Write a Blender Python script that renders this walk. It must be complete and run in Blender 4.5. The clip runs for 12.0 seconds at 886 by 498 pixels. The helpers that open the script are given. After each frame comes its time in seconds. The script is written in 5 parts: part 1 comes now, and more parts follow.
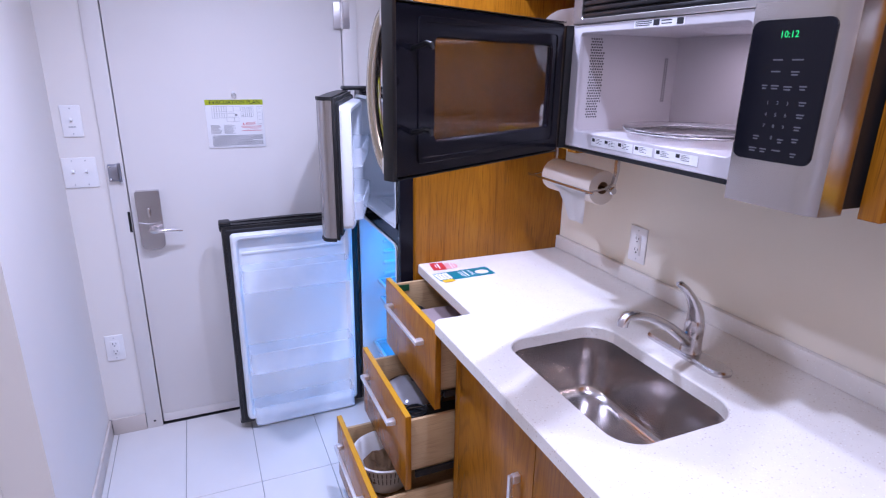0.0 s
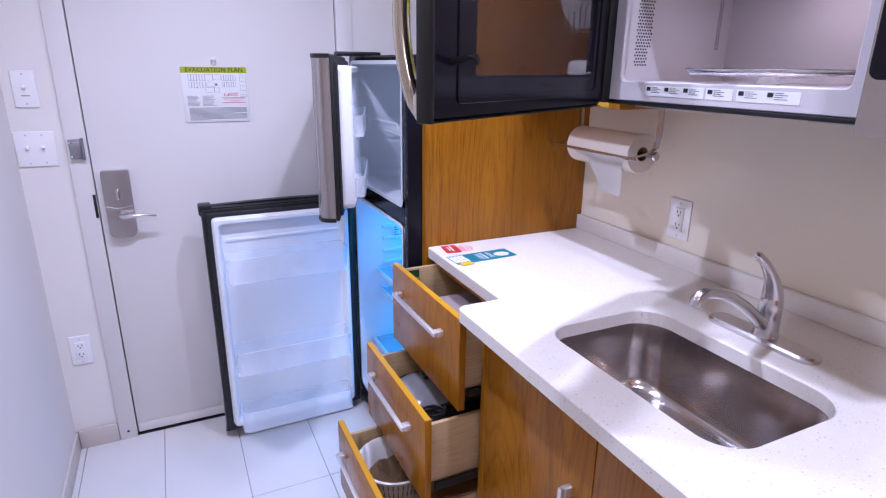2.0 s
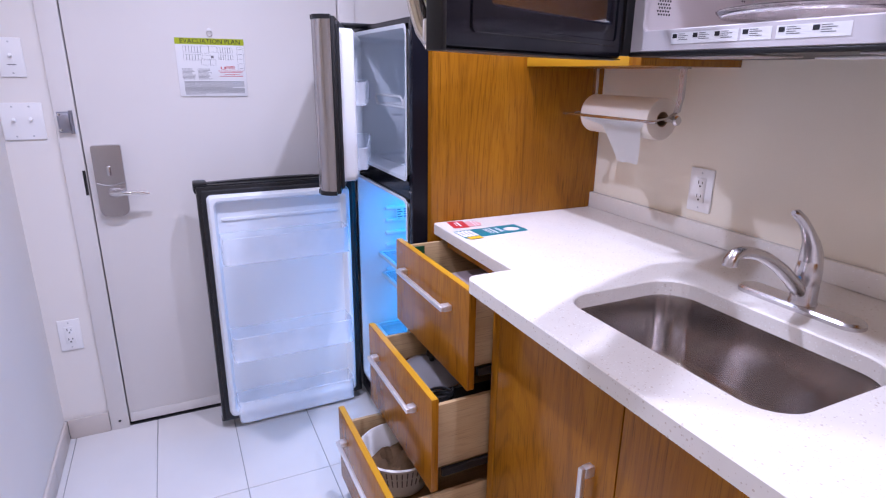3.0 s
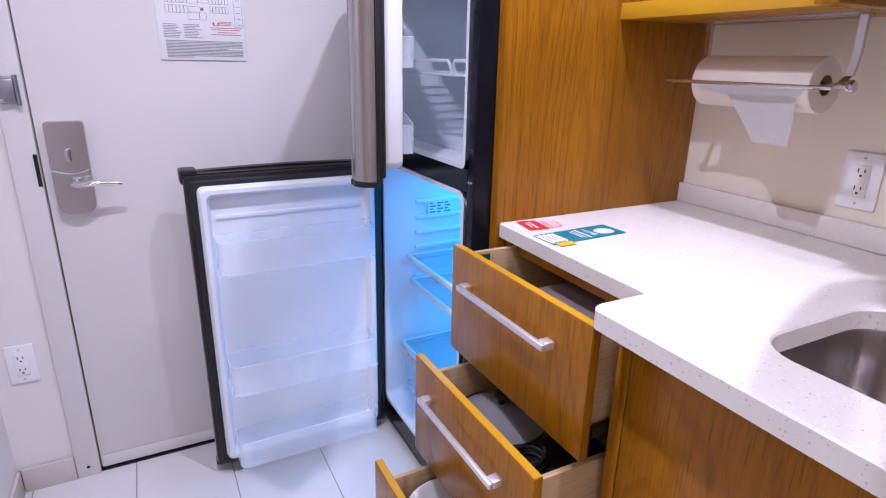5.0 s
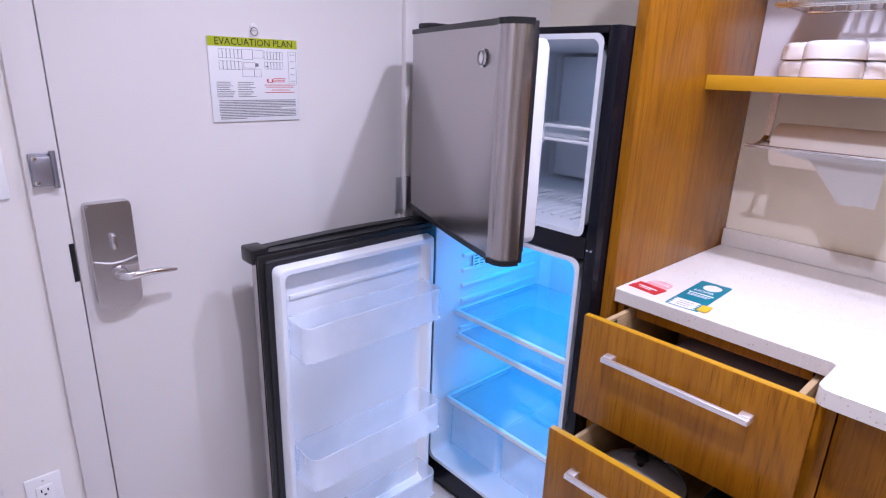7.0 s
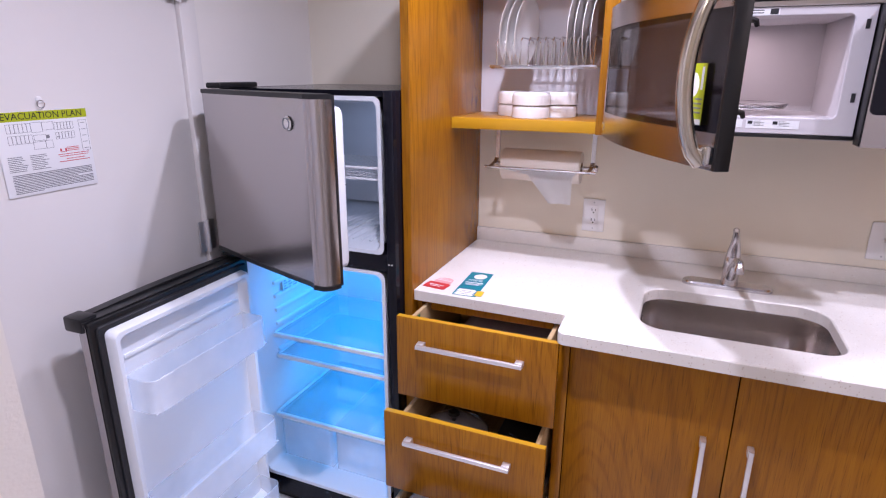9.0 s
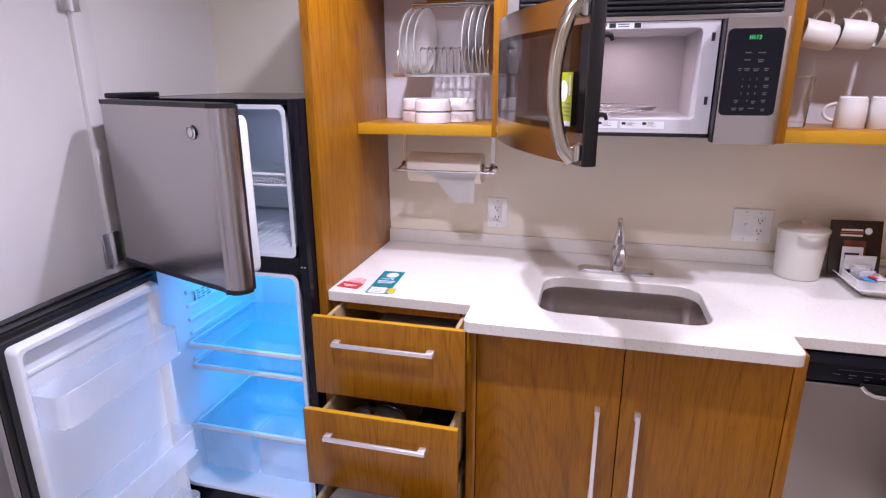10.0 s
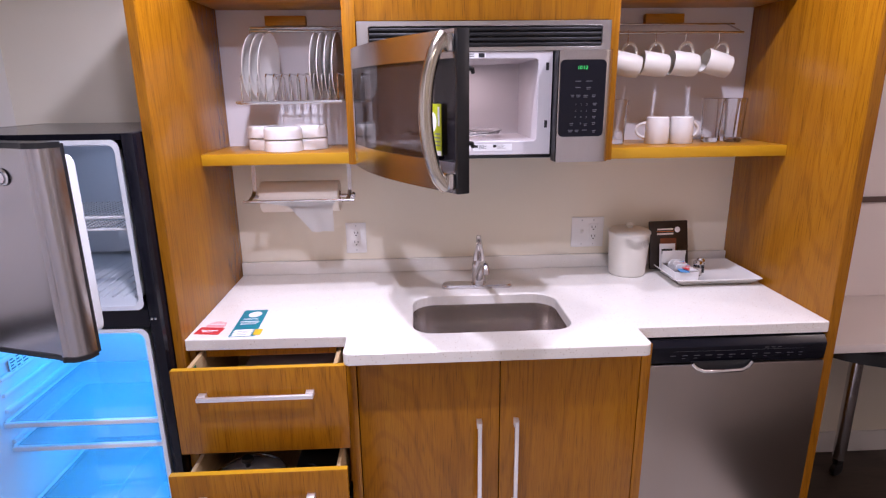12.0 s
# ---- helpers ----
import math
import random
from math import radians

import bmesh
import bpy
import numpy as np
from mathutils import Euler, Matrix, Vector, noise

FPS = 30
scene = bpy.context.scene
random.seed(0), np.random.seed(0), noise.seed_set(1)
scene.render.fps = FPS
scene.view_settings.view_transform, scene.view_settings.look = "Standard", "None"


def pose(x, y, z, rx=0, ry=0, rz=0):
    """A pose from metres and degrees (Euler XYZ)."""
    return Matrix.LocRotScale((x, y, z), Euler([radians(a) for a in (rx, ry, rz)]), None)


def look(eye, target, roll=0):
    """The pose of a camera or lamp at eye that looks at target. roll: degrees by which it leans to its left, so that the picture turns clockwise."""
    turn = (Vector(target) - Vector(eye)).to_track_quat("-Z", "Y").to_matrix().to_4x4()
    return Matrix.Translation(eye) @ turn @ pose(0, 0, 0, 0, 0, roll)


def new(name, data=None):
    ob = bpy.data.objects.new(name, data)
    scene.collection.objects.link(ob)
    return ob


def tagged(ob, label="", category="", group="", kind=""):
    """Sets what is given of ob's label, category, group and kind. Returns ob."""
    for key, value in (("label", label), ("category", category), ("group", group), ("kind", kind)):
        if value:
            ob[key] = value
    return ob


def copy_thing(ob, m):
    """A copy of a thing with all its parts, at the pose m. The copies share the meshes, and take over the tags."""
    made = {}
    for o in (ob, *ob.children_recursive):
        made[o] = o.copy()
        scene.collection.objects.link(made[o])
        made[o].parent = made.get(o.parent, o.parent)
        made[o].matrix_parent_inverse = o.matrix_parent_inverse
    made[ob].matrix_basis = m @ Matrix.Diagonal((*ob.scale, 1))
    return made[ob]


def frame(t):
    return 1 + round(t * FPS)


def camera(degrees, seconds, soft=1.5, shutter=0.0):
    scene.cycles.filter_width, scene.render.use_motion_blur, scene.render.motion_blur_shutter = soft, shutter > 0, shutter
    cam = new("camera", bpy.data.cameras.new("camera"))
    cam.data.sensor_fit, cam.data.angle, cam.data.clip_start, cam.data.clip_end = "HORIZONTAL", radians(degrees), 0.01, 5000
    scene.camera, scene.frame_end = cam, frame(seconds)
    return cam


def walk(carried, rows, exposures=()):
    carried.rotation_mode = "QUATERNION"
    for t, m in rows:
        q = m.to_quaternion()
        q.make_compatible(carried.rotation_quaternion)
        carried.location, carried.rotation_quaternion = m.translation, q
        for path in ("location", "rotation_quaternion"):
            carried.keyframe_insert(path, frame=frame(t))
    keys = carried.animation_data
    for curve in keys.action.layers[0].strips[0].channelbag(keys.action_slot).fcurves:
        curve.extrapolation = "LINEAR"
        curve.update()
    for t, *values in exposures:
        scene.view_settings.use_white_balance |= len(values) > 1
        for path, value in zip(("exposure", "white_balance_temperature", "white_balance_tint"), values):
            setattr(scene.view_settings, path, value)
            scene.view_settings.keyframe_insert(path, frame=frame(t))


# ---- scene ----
cam = camera(75.7, 12.0, soft=1.2)
PATH = [
    (0, (-1.306, -1.832, 1.597), (-0.553, -0.082, 0.989), 0.9),
    (0.5, (-1.303, -1.779, 1.607), (-0.542, -0.031, 1.0), 0.8),
    (1, (-1.323, -1.689, 1.573), (-0.53, 0.046, 0.971), 0.7),
    (1.5, (-1.324, -1.64, 1.511), (-0.514, 0.087, 0.911), 0.8),
    (2, (-1.326, -1.597, 1.465), (-0.505, 0.122, 0.857), 0.7),
    (2.5, (-1.323, -1.566, 1.401), (-0.504, 0.159, 0.808), 0.8),
    (3, (-1.312, -1.533, 1.351), (-0.493, 0.193, 0.759), 0.7),
    (3.2, (-1.305, -1.514, 1.319), (-0.483, 0.217, 0.744), 0.8),
    (4.8, (-1.308, -1.156, 1.265), (-0.441, 0.535, 0.641), 1.0),
    (5, (-1.333, -1.08, 1.271), (-0.451, 0.602, 0.644), 1.2),
    (5.5, (-1.43, -0.856, 1.276), (-0.491, 0.796, 0.653), 1.6),
    (6, (-1.525, -0.734, 1.31), (-0.53, 0.884, 0.683), 1.9),
    (6.5, (-1.664, -0.705, 1.358), (-0.571, 0.85, 0.735), 1.9),
    (7, (-1.793, -0.654, 1.402), (-0.503, 0.749, 0.796), 1.9),
    (7.2, (-1.845, -0.605, 1.389), (-0.445, 0.713, 0.839), 1.5),
    (8.8, (-2.078, -0.659, 1.578), (-0.343, 0.116, 0.955), 0.3),
    (9, (-2.093, -0.693, 1.551), (-0.327, 0.031, 0.955), 0.2),
    (9.5, (-2.127, -0.763, 1.546), (-0.31, -0.164, 0.963), -0.1),
    (10, (-2.167, -0.767, 1.557), (-0.312, -0.291, 0.98), -0.2),
    (10.5, (-2.176, -0.718, 1.578), (-0.284, -0.396, 1.013), -0.3),
    (11, (-2.17, -0.683, 1.594), (-0.256, -0.515, 1.04), -0.5),
    (11.5, (-2.16, -0.661, 1.599), (-0.236, -0.638, 1.055), -0.5),
    (12, (-2.163, -0.665, 1.59), (-0.237, -0.757, 1.059), -0.7),
]
walk(cam, [(t, look(eye, target, roll)) for t, eye, target, roll in PATH],
     [(0.0, 0.12, 5750, 10), (2.0, 0.12, 5980, 10), (3.0, 0.12, 6230, 10), (5.0, 0.14, 6520, 10), (6.5, 0.13, 6450, 10), (9.0, 0.13, 6750, 10), (12.0, 0.15, 6880, 10)])

# ---- light ----
world = bpy.data.worlds.new("world")
scene.world = world
world.use_nodes = True
world.node_tree.nodes["Background"].inputs[0].default_value = (0.9, 0.85, 0.95, 1)
world.node_tree.nodes["Background"].inputs[1].default_value = 0.02


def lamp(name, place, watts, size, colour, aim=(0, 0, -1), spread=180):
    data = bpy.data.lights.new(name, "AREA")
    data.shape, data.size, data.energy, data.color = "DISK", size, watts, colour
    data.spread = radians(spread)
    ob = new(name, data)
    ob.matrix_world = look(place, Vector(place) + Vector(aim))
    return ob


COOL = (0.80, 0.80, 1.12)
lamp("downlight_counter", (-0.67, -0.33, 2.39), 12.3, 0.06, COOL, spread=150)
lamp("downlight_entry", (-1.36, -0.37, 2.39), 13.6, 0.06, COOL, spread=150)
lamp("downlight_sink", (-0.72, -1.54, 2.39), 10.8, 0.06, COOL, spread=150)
lamp("side_room_light", (-2.62, -0.85, 2.36), 4.6, 0.25, (1.0, 0.88, 0.90))
# unseen lamp added as fill for the desk and room beyond the panel
lamp("room_fill", (-1.6, -3.2, 2.38), 12.5, 0.30, (1.0, 0.82, 0.90))
lamp("fridge_light", (-0.40, 0.34, 0.944), 2.3, 0.40, (0.0, 0.33, 1.0))
# added lamp without a fitting, evens the blue glow down to the crispers
lamp("fridge_fill_lower", (-0.40, 0.34, 0.52), 0.9, 0.40, (0.0, 0.37, 1.0))
# added fill standing in for ambient light inside the freezer
lamp("freezer_fill", (-0.36, 0.345, 1.458), 0.13, 0.20, (0.38, 0.55, 1.0))
lamp("oven_light", (-0.20, -0.84, 1.672), 0.42, 0.14, (1.0, 0.80, 0.95))



# ---- helpers of this place ----
FRAME, LOCAL = {}, {}


def thing(name, m, label, category, group="", kind="", local=False):
    ob = new(name)
    ob.empty_display_size = 0.05
    ob.matrix_basis = m
    FRAME[ob], LOCAL[ob] = m, local
    return tagged(ob, label, category, group, kind)


def mesh_of(name, bm, material, smooth=True):
    bmesh.ops.recalc_face_normals(bm, faces=bm.faces)
    me = bpy.data.meshes.new(name)
    bm.to_mesh(me)
    bm.free()
    me.materials.append(material)
    if smooth:
        me.shade_smooth()
        me.set_sharp_from_angle(angle=radians(38))
    return me


def part(name, bm, material, parent, label="", m=None, smooth=True, shadow=True):
    if m is None:
        if not LOCAL[parent]:
            bmesh.ops.transform(bm, matrix=FRAME[parent].inverted(), verts=bm.verts)
        frame_m, local = FRAME[parent], LOCAL[parent]
    else:
        frame_m, local = m, True
    ob = new(name, mesh_of(name, bm, material, smooth))
    ob.parent = parent
    if m is not None:
        ob.matrix_basis = FRAME[parent].inverted() @ m
    FRAME[ob], LOCAL[ob] = frame_m, local
    ob.visible_shadow = shadow
    return tagged(ob, label)


def solo(name, bm, material, label, category, group="", kind="", m=None, smooth=True):
    """A thing of one mesh; the mesh is in world metres unless a pose is given."""
    ob = new(name, bpy.data.meshes.new(name))
    if m is None:
        low = [min(v.co[k] for v in bm.verts) for k in range(3)]
        high = [max(v.co[k] for v in bm.verts) for k in range(3)]
        m = pose((low[0] + high[0]) / 2, (low[1] + high[1]) / 2, low[2])
        bmesh.ops.transform(bm, matrix=m.inverted(), verts=bm.verts)
    ob.data = mesh_of(name, bm, material, smooth)
    ob.matrix_basis = m
    FRAME[ob], LOCAL[ob] = m, False
    return tagged(ob, label, category, group, kind)


def box(x0, x1, y0, y1, z0, z1, r=0.0, seg=2, bm=None):
    out = bmesh.new() if bm is None else bm
    tmp = bmesh.new() if bm is not None and r else out
    c = ((x0 + x1) / 2, (y0 + y1) / 2, (z0 + z1) / 2)
    s = Matrix.Diagonal((abs(x1 - x0), abs(y1 - y0), abs(z1 - z0), 1))
    bmesh.ops.create_cube(tmp, size=1, matrix=Matrix.Translation(c) @ s)
    if r:
        bmesh.ops.bevel(tmp, geom=tmp.edges[:], offset=r, segments=seg, affect="EDGES", profile=0.5)
    if tmp is not out:
        merge(out, tmp)
    return out


def merge(bm, other, m=None):
    if m is not None:
        bmesh.ops.transform(other, matrix=m, verts=other.verts)
    me = bpy.data.meshes.new("tmp")
    other.to_mesh(me)
    other.free()
    bm.from_mesh(me)
    bpy.data.meshes.remove(me)
    return bm


def tube(pts, r, n=10, bm=None, closed=False):
    """A round bar along points."""
    bm = bmesh.new() if bm is None else bm
    pts = [Vector(p) for p in pts]
    rings, side = [], None
    for i, p in enumerate(pts):
        if closed:
            a = (pts[(i + 1) % len(pts)] - pts[i - 1]).normalized()
        else:
            a = (pts[min(i + 1, len(pts) - 1)] - pts[max(i - 1, 0)]).normalized()
        if side is None:
            side = a.orthogonal().normalized()
        side = (side - a * side.dot(a)).normalized()
        up = a.cross(side)
        rad = r[i] if isinstance(r, (list, tuple)) else r
        rings.append([bm.verts.new(p + rad * (math.cos(k * math.tau / n) * side + math.sin(k * math.tau / n) * up)) for k in range(n)])
    pairs = list(zip(rings, rings[1:])) + ([(rings[-1], rings[0])] if closed else [])
    for a, b in pairs:
        for k in range(n):
            bm.faces.new((a[k], a[(k + 1) % n], b[(k + 1) % n], b[k]))
    if not closed:
        bm.faces.new(rings[0]), bm.faces.new(rings[-1])
    return bm


def lathe(profile, n=40, m=None, bm=None):
    """A turned shape from (radius, height) pairs."""
    bm = bmesh.new() if bm is None else bm
    m = m or Matrix()
    rings = []
    for r, z in profile:
        if r < 1e-5:
            rings.append([bm.verts.new(m @ Vector((0, 0, z)))])
        else:
            rings.append([bm.verts.new(m @ Vector((r * math.cos(k * math.tau / n), r * math.sin(k * math.tau / n), z))) for k in range(n)])
    for a, b in zip(rings, rings[1:]):
        for k in range(n):
            f = [a[k % len(a)], a[(k + 1) % len(a)], b[(k + 1) % len(b)], b[k % len(b)]]
            f = list(dict.fromkeys(f))
            if len(f) > 2:
                bm.faces.new(f)
    return bm


def rounded(pts, radii, seg=6):
    """A closed outline with its corners rounded."""
    out, n = [], len(pts)
    for i in range(n):
        p, a, b = Vector(pts[i]), Vector(pts[i - 1]), Vector(pts[(i + 1) % n])
        r = radii[i] if isinstance(radii, (list, tuple)) else radii
        if r <= 0:
            out.append(p)
            continue
        u, v = (a - p).normalized(), (b - p).normalized()
        half = math.acos(max(-1, min(1, u.dot(v)))) / 2
        d = r / math.tan(half)
        c = p + (u + v).normalized() * (r / math.sin(half))
        s, e = p + u * d - c, p + v * d - c
        for k in range(seg + 1):
            t = k / seg
            w = (s * (1 - t) + e * t)
            out.append(c + w.normalized() * r)
    return out


def slab(loops, z0, z1, edge=0.003):
    """A flat slab between two heights with an outer outline, holes, and eased top edges."""
    bm = bmesh.new()
    tops, bots = [], []
    for k, loop in enumerate(loops):
        n = len(loop)
        area = sum(loop[i][0] * loop[(i + 1) % n][1] - loop[(i + 1) % n][0] * loop[i][1] for i in range(n))
        sign = (1 if area > 0 else -1) * (1 if k == 0 else -1)
        inner = []
        for i in range(n):
            t = (Vector(loop[(i + 1) % n]) - Vector(loop[i - 1])).normalized()
            inner.append(Vector(loop[i]) + sign * edge * Vector((-t.y, t.x)))
        a = [bm.verts.new((p.x, p.y, z1)) for p in inner]
        b = [bm.verts.new((p[0], p[1], z1 - edge)) for p in loop]
        c = [bm.verts.new((p[0], p[1], z0)) for p in loop]
        for i in range(n):
            j = (i + 1) % n
            bm.faces.new((a[i], a[j], b[j], b[i]))
            bm.faces.new((b[i], b[j], c[j], c[i]))
        tops.append(a), bots.append(c)
    for group in (tops, bots):
        edges = [bm.edges.get((g[i], g[(i + 1) % len(g)])) for g in group for i in range(len(g))]
        bmesh.ops.triangle_fill(bm, edges=edges, use_beauty=True)
    return bm


def sweep(outline, a0, a1, axes="xy"):
    """A prism: a 2D outline in two axes drawn out along the third."""
    bm = bmesh.new()
    third = ({0, 1, 2} - {"xyz".index(c) for c in axes}).pop()
    i, j = ("xyz".index(c) for c in axes)
    rows = []
    for w in (a0, a1):
        row = []
        for p in outline:
            co = [0, 0, 0]
            co[i], co[j], co[third] = p[0], p[1], w
            row.append(bm.verts.new(co))
        rows.append(row)
    n = len(outline)
    for k in range(n):
        bm.faces.new((rows[0][k], rows[0][(k + 1) % n], rows[1][(k + 1) % n], rows[1][k]))
    bm.faces.new(rows[0]), bm.faces.new(rows[1])
    return bm


def lettering(words, size, m, bm=None, depth=0.0002, align="CENTER"):
    """Flat letters; x along the line, y up, facing +z of the pose."""
    cu = bpy.data.curves.new("words", "FONT")
    cu.body, cu.size, cu.extrude, cu.align_x, cu.align_y = words, size, depth, align, "CENTER"
    cu.resolution_u = 2
    ob = bpy.data.objects.new("words", cu)
    scene.collection.objects.link(ob)
    me = bpy.data.meshes.new_from_object(ob.evaluated_get(bpy.context.evaluated_depsgraph_get()))
    out = bmesh.new() if bm is None else bm
    tmp = bmesh.new()
    tmp.from_mesh(me)
    bpy.data.objects.remove(ob)
    bpy.data.meshes.remove(me)
    bpy.data.curves.remove(cu)
    return merge(out, tmp, m)


def bars(rects, m, bm=None, h=0.0003):
    """Small flat bars (x0, x1, y0, y1) on the plane of a pose."""
    out = bmesh.new() if bm is None else bm
    tmp = bmesh.new()
    for x0, x1, y0, y1 in rects:
        box(x0, x1, y0, y1, 0, h, bm=tmp)
    return merge(out, tmp, m)


# ---- materials ----
def material(name, colour, rough=0.5, metal=0.0, bump=0.0, bump_scale=200.0, vary=0.05, vary_scale=4.0, coat=0.0, stretch=(1, 1, 1),
             rough_vary=0.0, spec=0.5, trans=0.0, ior=1.45, emit=None):
    mat = bpy.data.materials.new(name)
    mat.use_nodes = True
    nt = mat.node_tree
    p = nt.nodes["Principled BSDF"]
    p.inputs["Roughness"].default_value, p.inputs["Metallic"].default_value = rough, metal
    p.inputs["Coat Weight"].default_value, p.inputs["Specular IOR Level"].default_value = coat, spec
    p.inputs["Coat Roughness"].default_value = 0.08
    p.inputs["Transmission Weight"].default_value, p.inputs["IOR"].default_value = trans, ior
    p.inputs["Base Color"].default_value = (*colour, 1)
    tc = nt.nodes.new("ShaderNodeTexCoord")
    mp = nt.nodes.new("ShaderNodeMapping")
    mp.inputs["Scale"].default_value = stretch
    nt.links.new(tc.outputs["Object"], mp.inputs["Vector"])
    if vary:
        no = nt.nodes.new("ShaderNodeTexNoise")
        no.inputs["Scale"].default_value, no.inputs["Detail"].default_value = vary_scale, 5
        nt.links.new(mp.outputs[0], no.inputs["Vector"])
        mx = nt.nodes.new("ShaderNodeMix")
        mx.data_type = "RGBA"
        mx.inputs["A"].default_value = (*[c * (1 - vary) for c in colour], 1)
        mx.inputs["B"].default_value = (*[min(1, c * (1 + vary)) for c in colour], 1)
        nt.links.new(no.outputs[0], mx.inputs["Factor"])
        nt.links.new(mx.outputs["Result"], p.inputs["Base Color"])
        if rough_vary:
            mr = nt.nodes.new("ShaderNodeMapRange")
            mr.inputs["To Min"].default_value, mr.inputs["To Max"].default_value = rough - rough_vary, rough + rough_vary
            nt.links.new(no.outputs[0], mr.inputs["Value"])
            nt.links.new(mr.outputs[0], p.inputs["Roughness"])
    if bump:
        n2 = nt.nodes.new("ShaderNodeTexNoise")
        n2.inputs["Scale"].default_value, n2.inputs["Detail"].default_value = bump_scale, 3
        nt.links.new(mp.outputs[0], n2.inputs["Vector"])
        bp = nt.nodes.new("ShaderNodeBump")
        bp.inputs["Strength"].default_value, bp.inputs["Distance"].default_value = bump, 0.001
        nt.links.new(n2.outputs[0], bp.inputs["Height"])
        nt.links.new(bp.outputs[0], p.inputs["Normal"])
    if emit:
        p.inputs["Emission Color"].default_value, p.inputs["Emission Strength"].default_value = (*emit[:3], 1), emit[3]
    return mat


def wood(name, dark, mid, light, axis="z", rough=0.32):
    """Straight-grained laminate with the grain along one axis and a few arched figures."""
    mat = bpy.data.materials.new(name)
    mat.use_nodes = True
    nt = mat.node_tree
    p = nt.nodes["Principled BSDF"]
    tc = nt.nodes.new("ShaderNodeTexCoord")
    info = nt.nodes.new("ShaderNodeObjectInfo")
    shift = nt.nodes.new("ShaderNodeVectorMath")
    shift.operation = "MULTIPLY_ADD"
    nt.links.new(info.outputs["Random"], shift.inputs[0])
    shift.inputs[1].default_value = (7, 5, 3)
    nt.links.new(tc.outputs["Object"], shift.inputs[2])
    k = "xyz".index(axis)

    def stretched(across, along):
        mp = nt.nodes.new("ShaderNodeMapping")
        s = [across] * 3
        s[k] = along
        mp.inputs["Scale"].default_value = s
        nt.links.new(shift.outputs[0], mp.inputs["Vector"])
        return mp

    def noise(mp, detail, dist=0.0):
        no = nt.nodes.new("ShaderNodeTexNoise")
        no.inputs["Scale"].default_value, no.inputs["Detail"].default_value = 1, detail
        no.inputs["Distortion"].default_value = dist
        nt.links.new(mp.outputs[0], no.inputs["Vector"])
        return no

    figure = noise(stretched(3.6, 0.45), 0.8, 0.15)
    rings = nt.nodes.new("ShaderNodeMath")
    rings.operation = "MULTIPLY"
    rings.inputs[1].default_value = 150
    nt.links.new(figure.outputs[0], rings.inputs[0])
    wave = nt.nodes.new("ShaderNodeMath")
    wave.operation = "SINE"
    nt.links.new(rings.outputs[0], wave.inputs[0])
    lines = nt.nodes.new("ShaderNodeMapRange")
    lines.interpolation_type = "SMOOTHSTEP"
    for key, v in (("From Min", 0.35), ("From Max", 1.0), ("To Min", 0.4), ("To Max", -1.6)):
        lines.inputs[key].default_value = v
    nt.links.new(wave.outputs[0], lines.inputs["Value"])
    fibre = noise(stretched(170, 7), 4)
    broad = noise(stretched(14, 0.5), 3)
    s1 = nt.nodes.new("ShaderNodeMath")
    s1.operation = "MULTIPLY_ADD"
    nt.links.new(lines.outputs[0], s1.inputs[0])
    s1.inputs[1].default_value = 0.034
    nt.links.new(broad.outputs[0], s1.inputs[2])
    calm = nt.nodes.new("ShaderNodeMapRange")
    calm.inputs["To Min"].default_value, calm.inputs["To Max"].default_value = 0.43, 0.67
    nt.links.new(broad.outputs[0], calm.inputs["Value"])
    nt.links.new(calm.outputs[0], s1.inputs[2])
    s2 = nt.nodes.new("ShaderNodeMath")
    s2.operation = "MULTIPLY_ADD"
    nt.links.new(fibre.outputs[0], s2.inputs[0])
    s2.inputs[1].default_value = 0.24
    nt.links.new(s1.outputs[0], s2.inputs[2])
    ramp = nt.nodes.new("ShaderNodeValToRGB")
    e = ramp.color_ramp.elements
    e[0].position, e[0].color = 0.42, (*dark, 1)
    e[1].position, e[1].color = 0.94, (*light, 1)
    e.new(0.66).color = (*mid, 1)
    nt.links.new(s2.outputs[0], ramp.inputs[0])
    pore = noise(stretched(420, 13), 2)
    cut = nt.nodes.new("ShaderNodeMapRange")
    for key, v in (("From Min", 0.54), ("From Max", 0.76), ("To Min", 0.0), ("To Max", 0.66)):
        cut.inputs[key].default_value = v
    nt.links.new(pore.outputs[0], cut.inputs["Value"])
    mx = nt.nodes.new("ShaderNodeMix")
    mx.data_type = "RGBA"
    nt.links.new(cut.outputs[0], mx.inputs["Factor"])
    nt.links.new(ramp.outputs[0], mx.inputs["A"])
    mx.inputs["B"].default_value = (*[v * 0.55 for v in dark], 1)
    nt.links.new(mx.outputs["Result"], p.inputs["Base Color"])
    p.inputs["Roughness"].default_value = rough
    p.inputs["Specular IOR Level"].default_value = 0.32
    bp = nt.nodes.new("ShaderNodeBump")
    bp.inputs["Strength"].default_value, bp.inputs["Distance"].default_value = 0.12, 0.0006
    nt.links.new(fibre.outputs[0], bp.inputs["Height"])
    nt.links.new(bp.outputs[0], p.inputs["Normal"])
    return mat


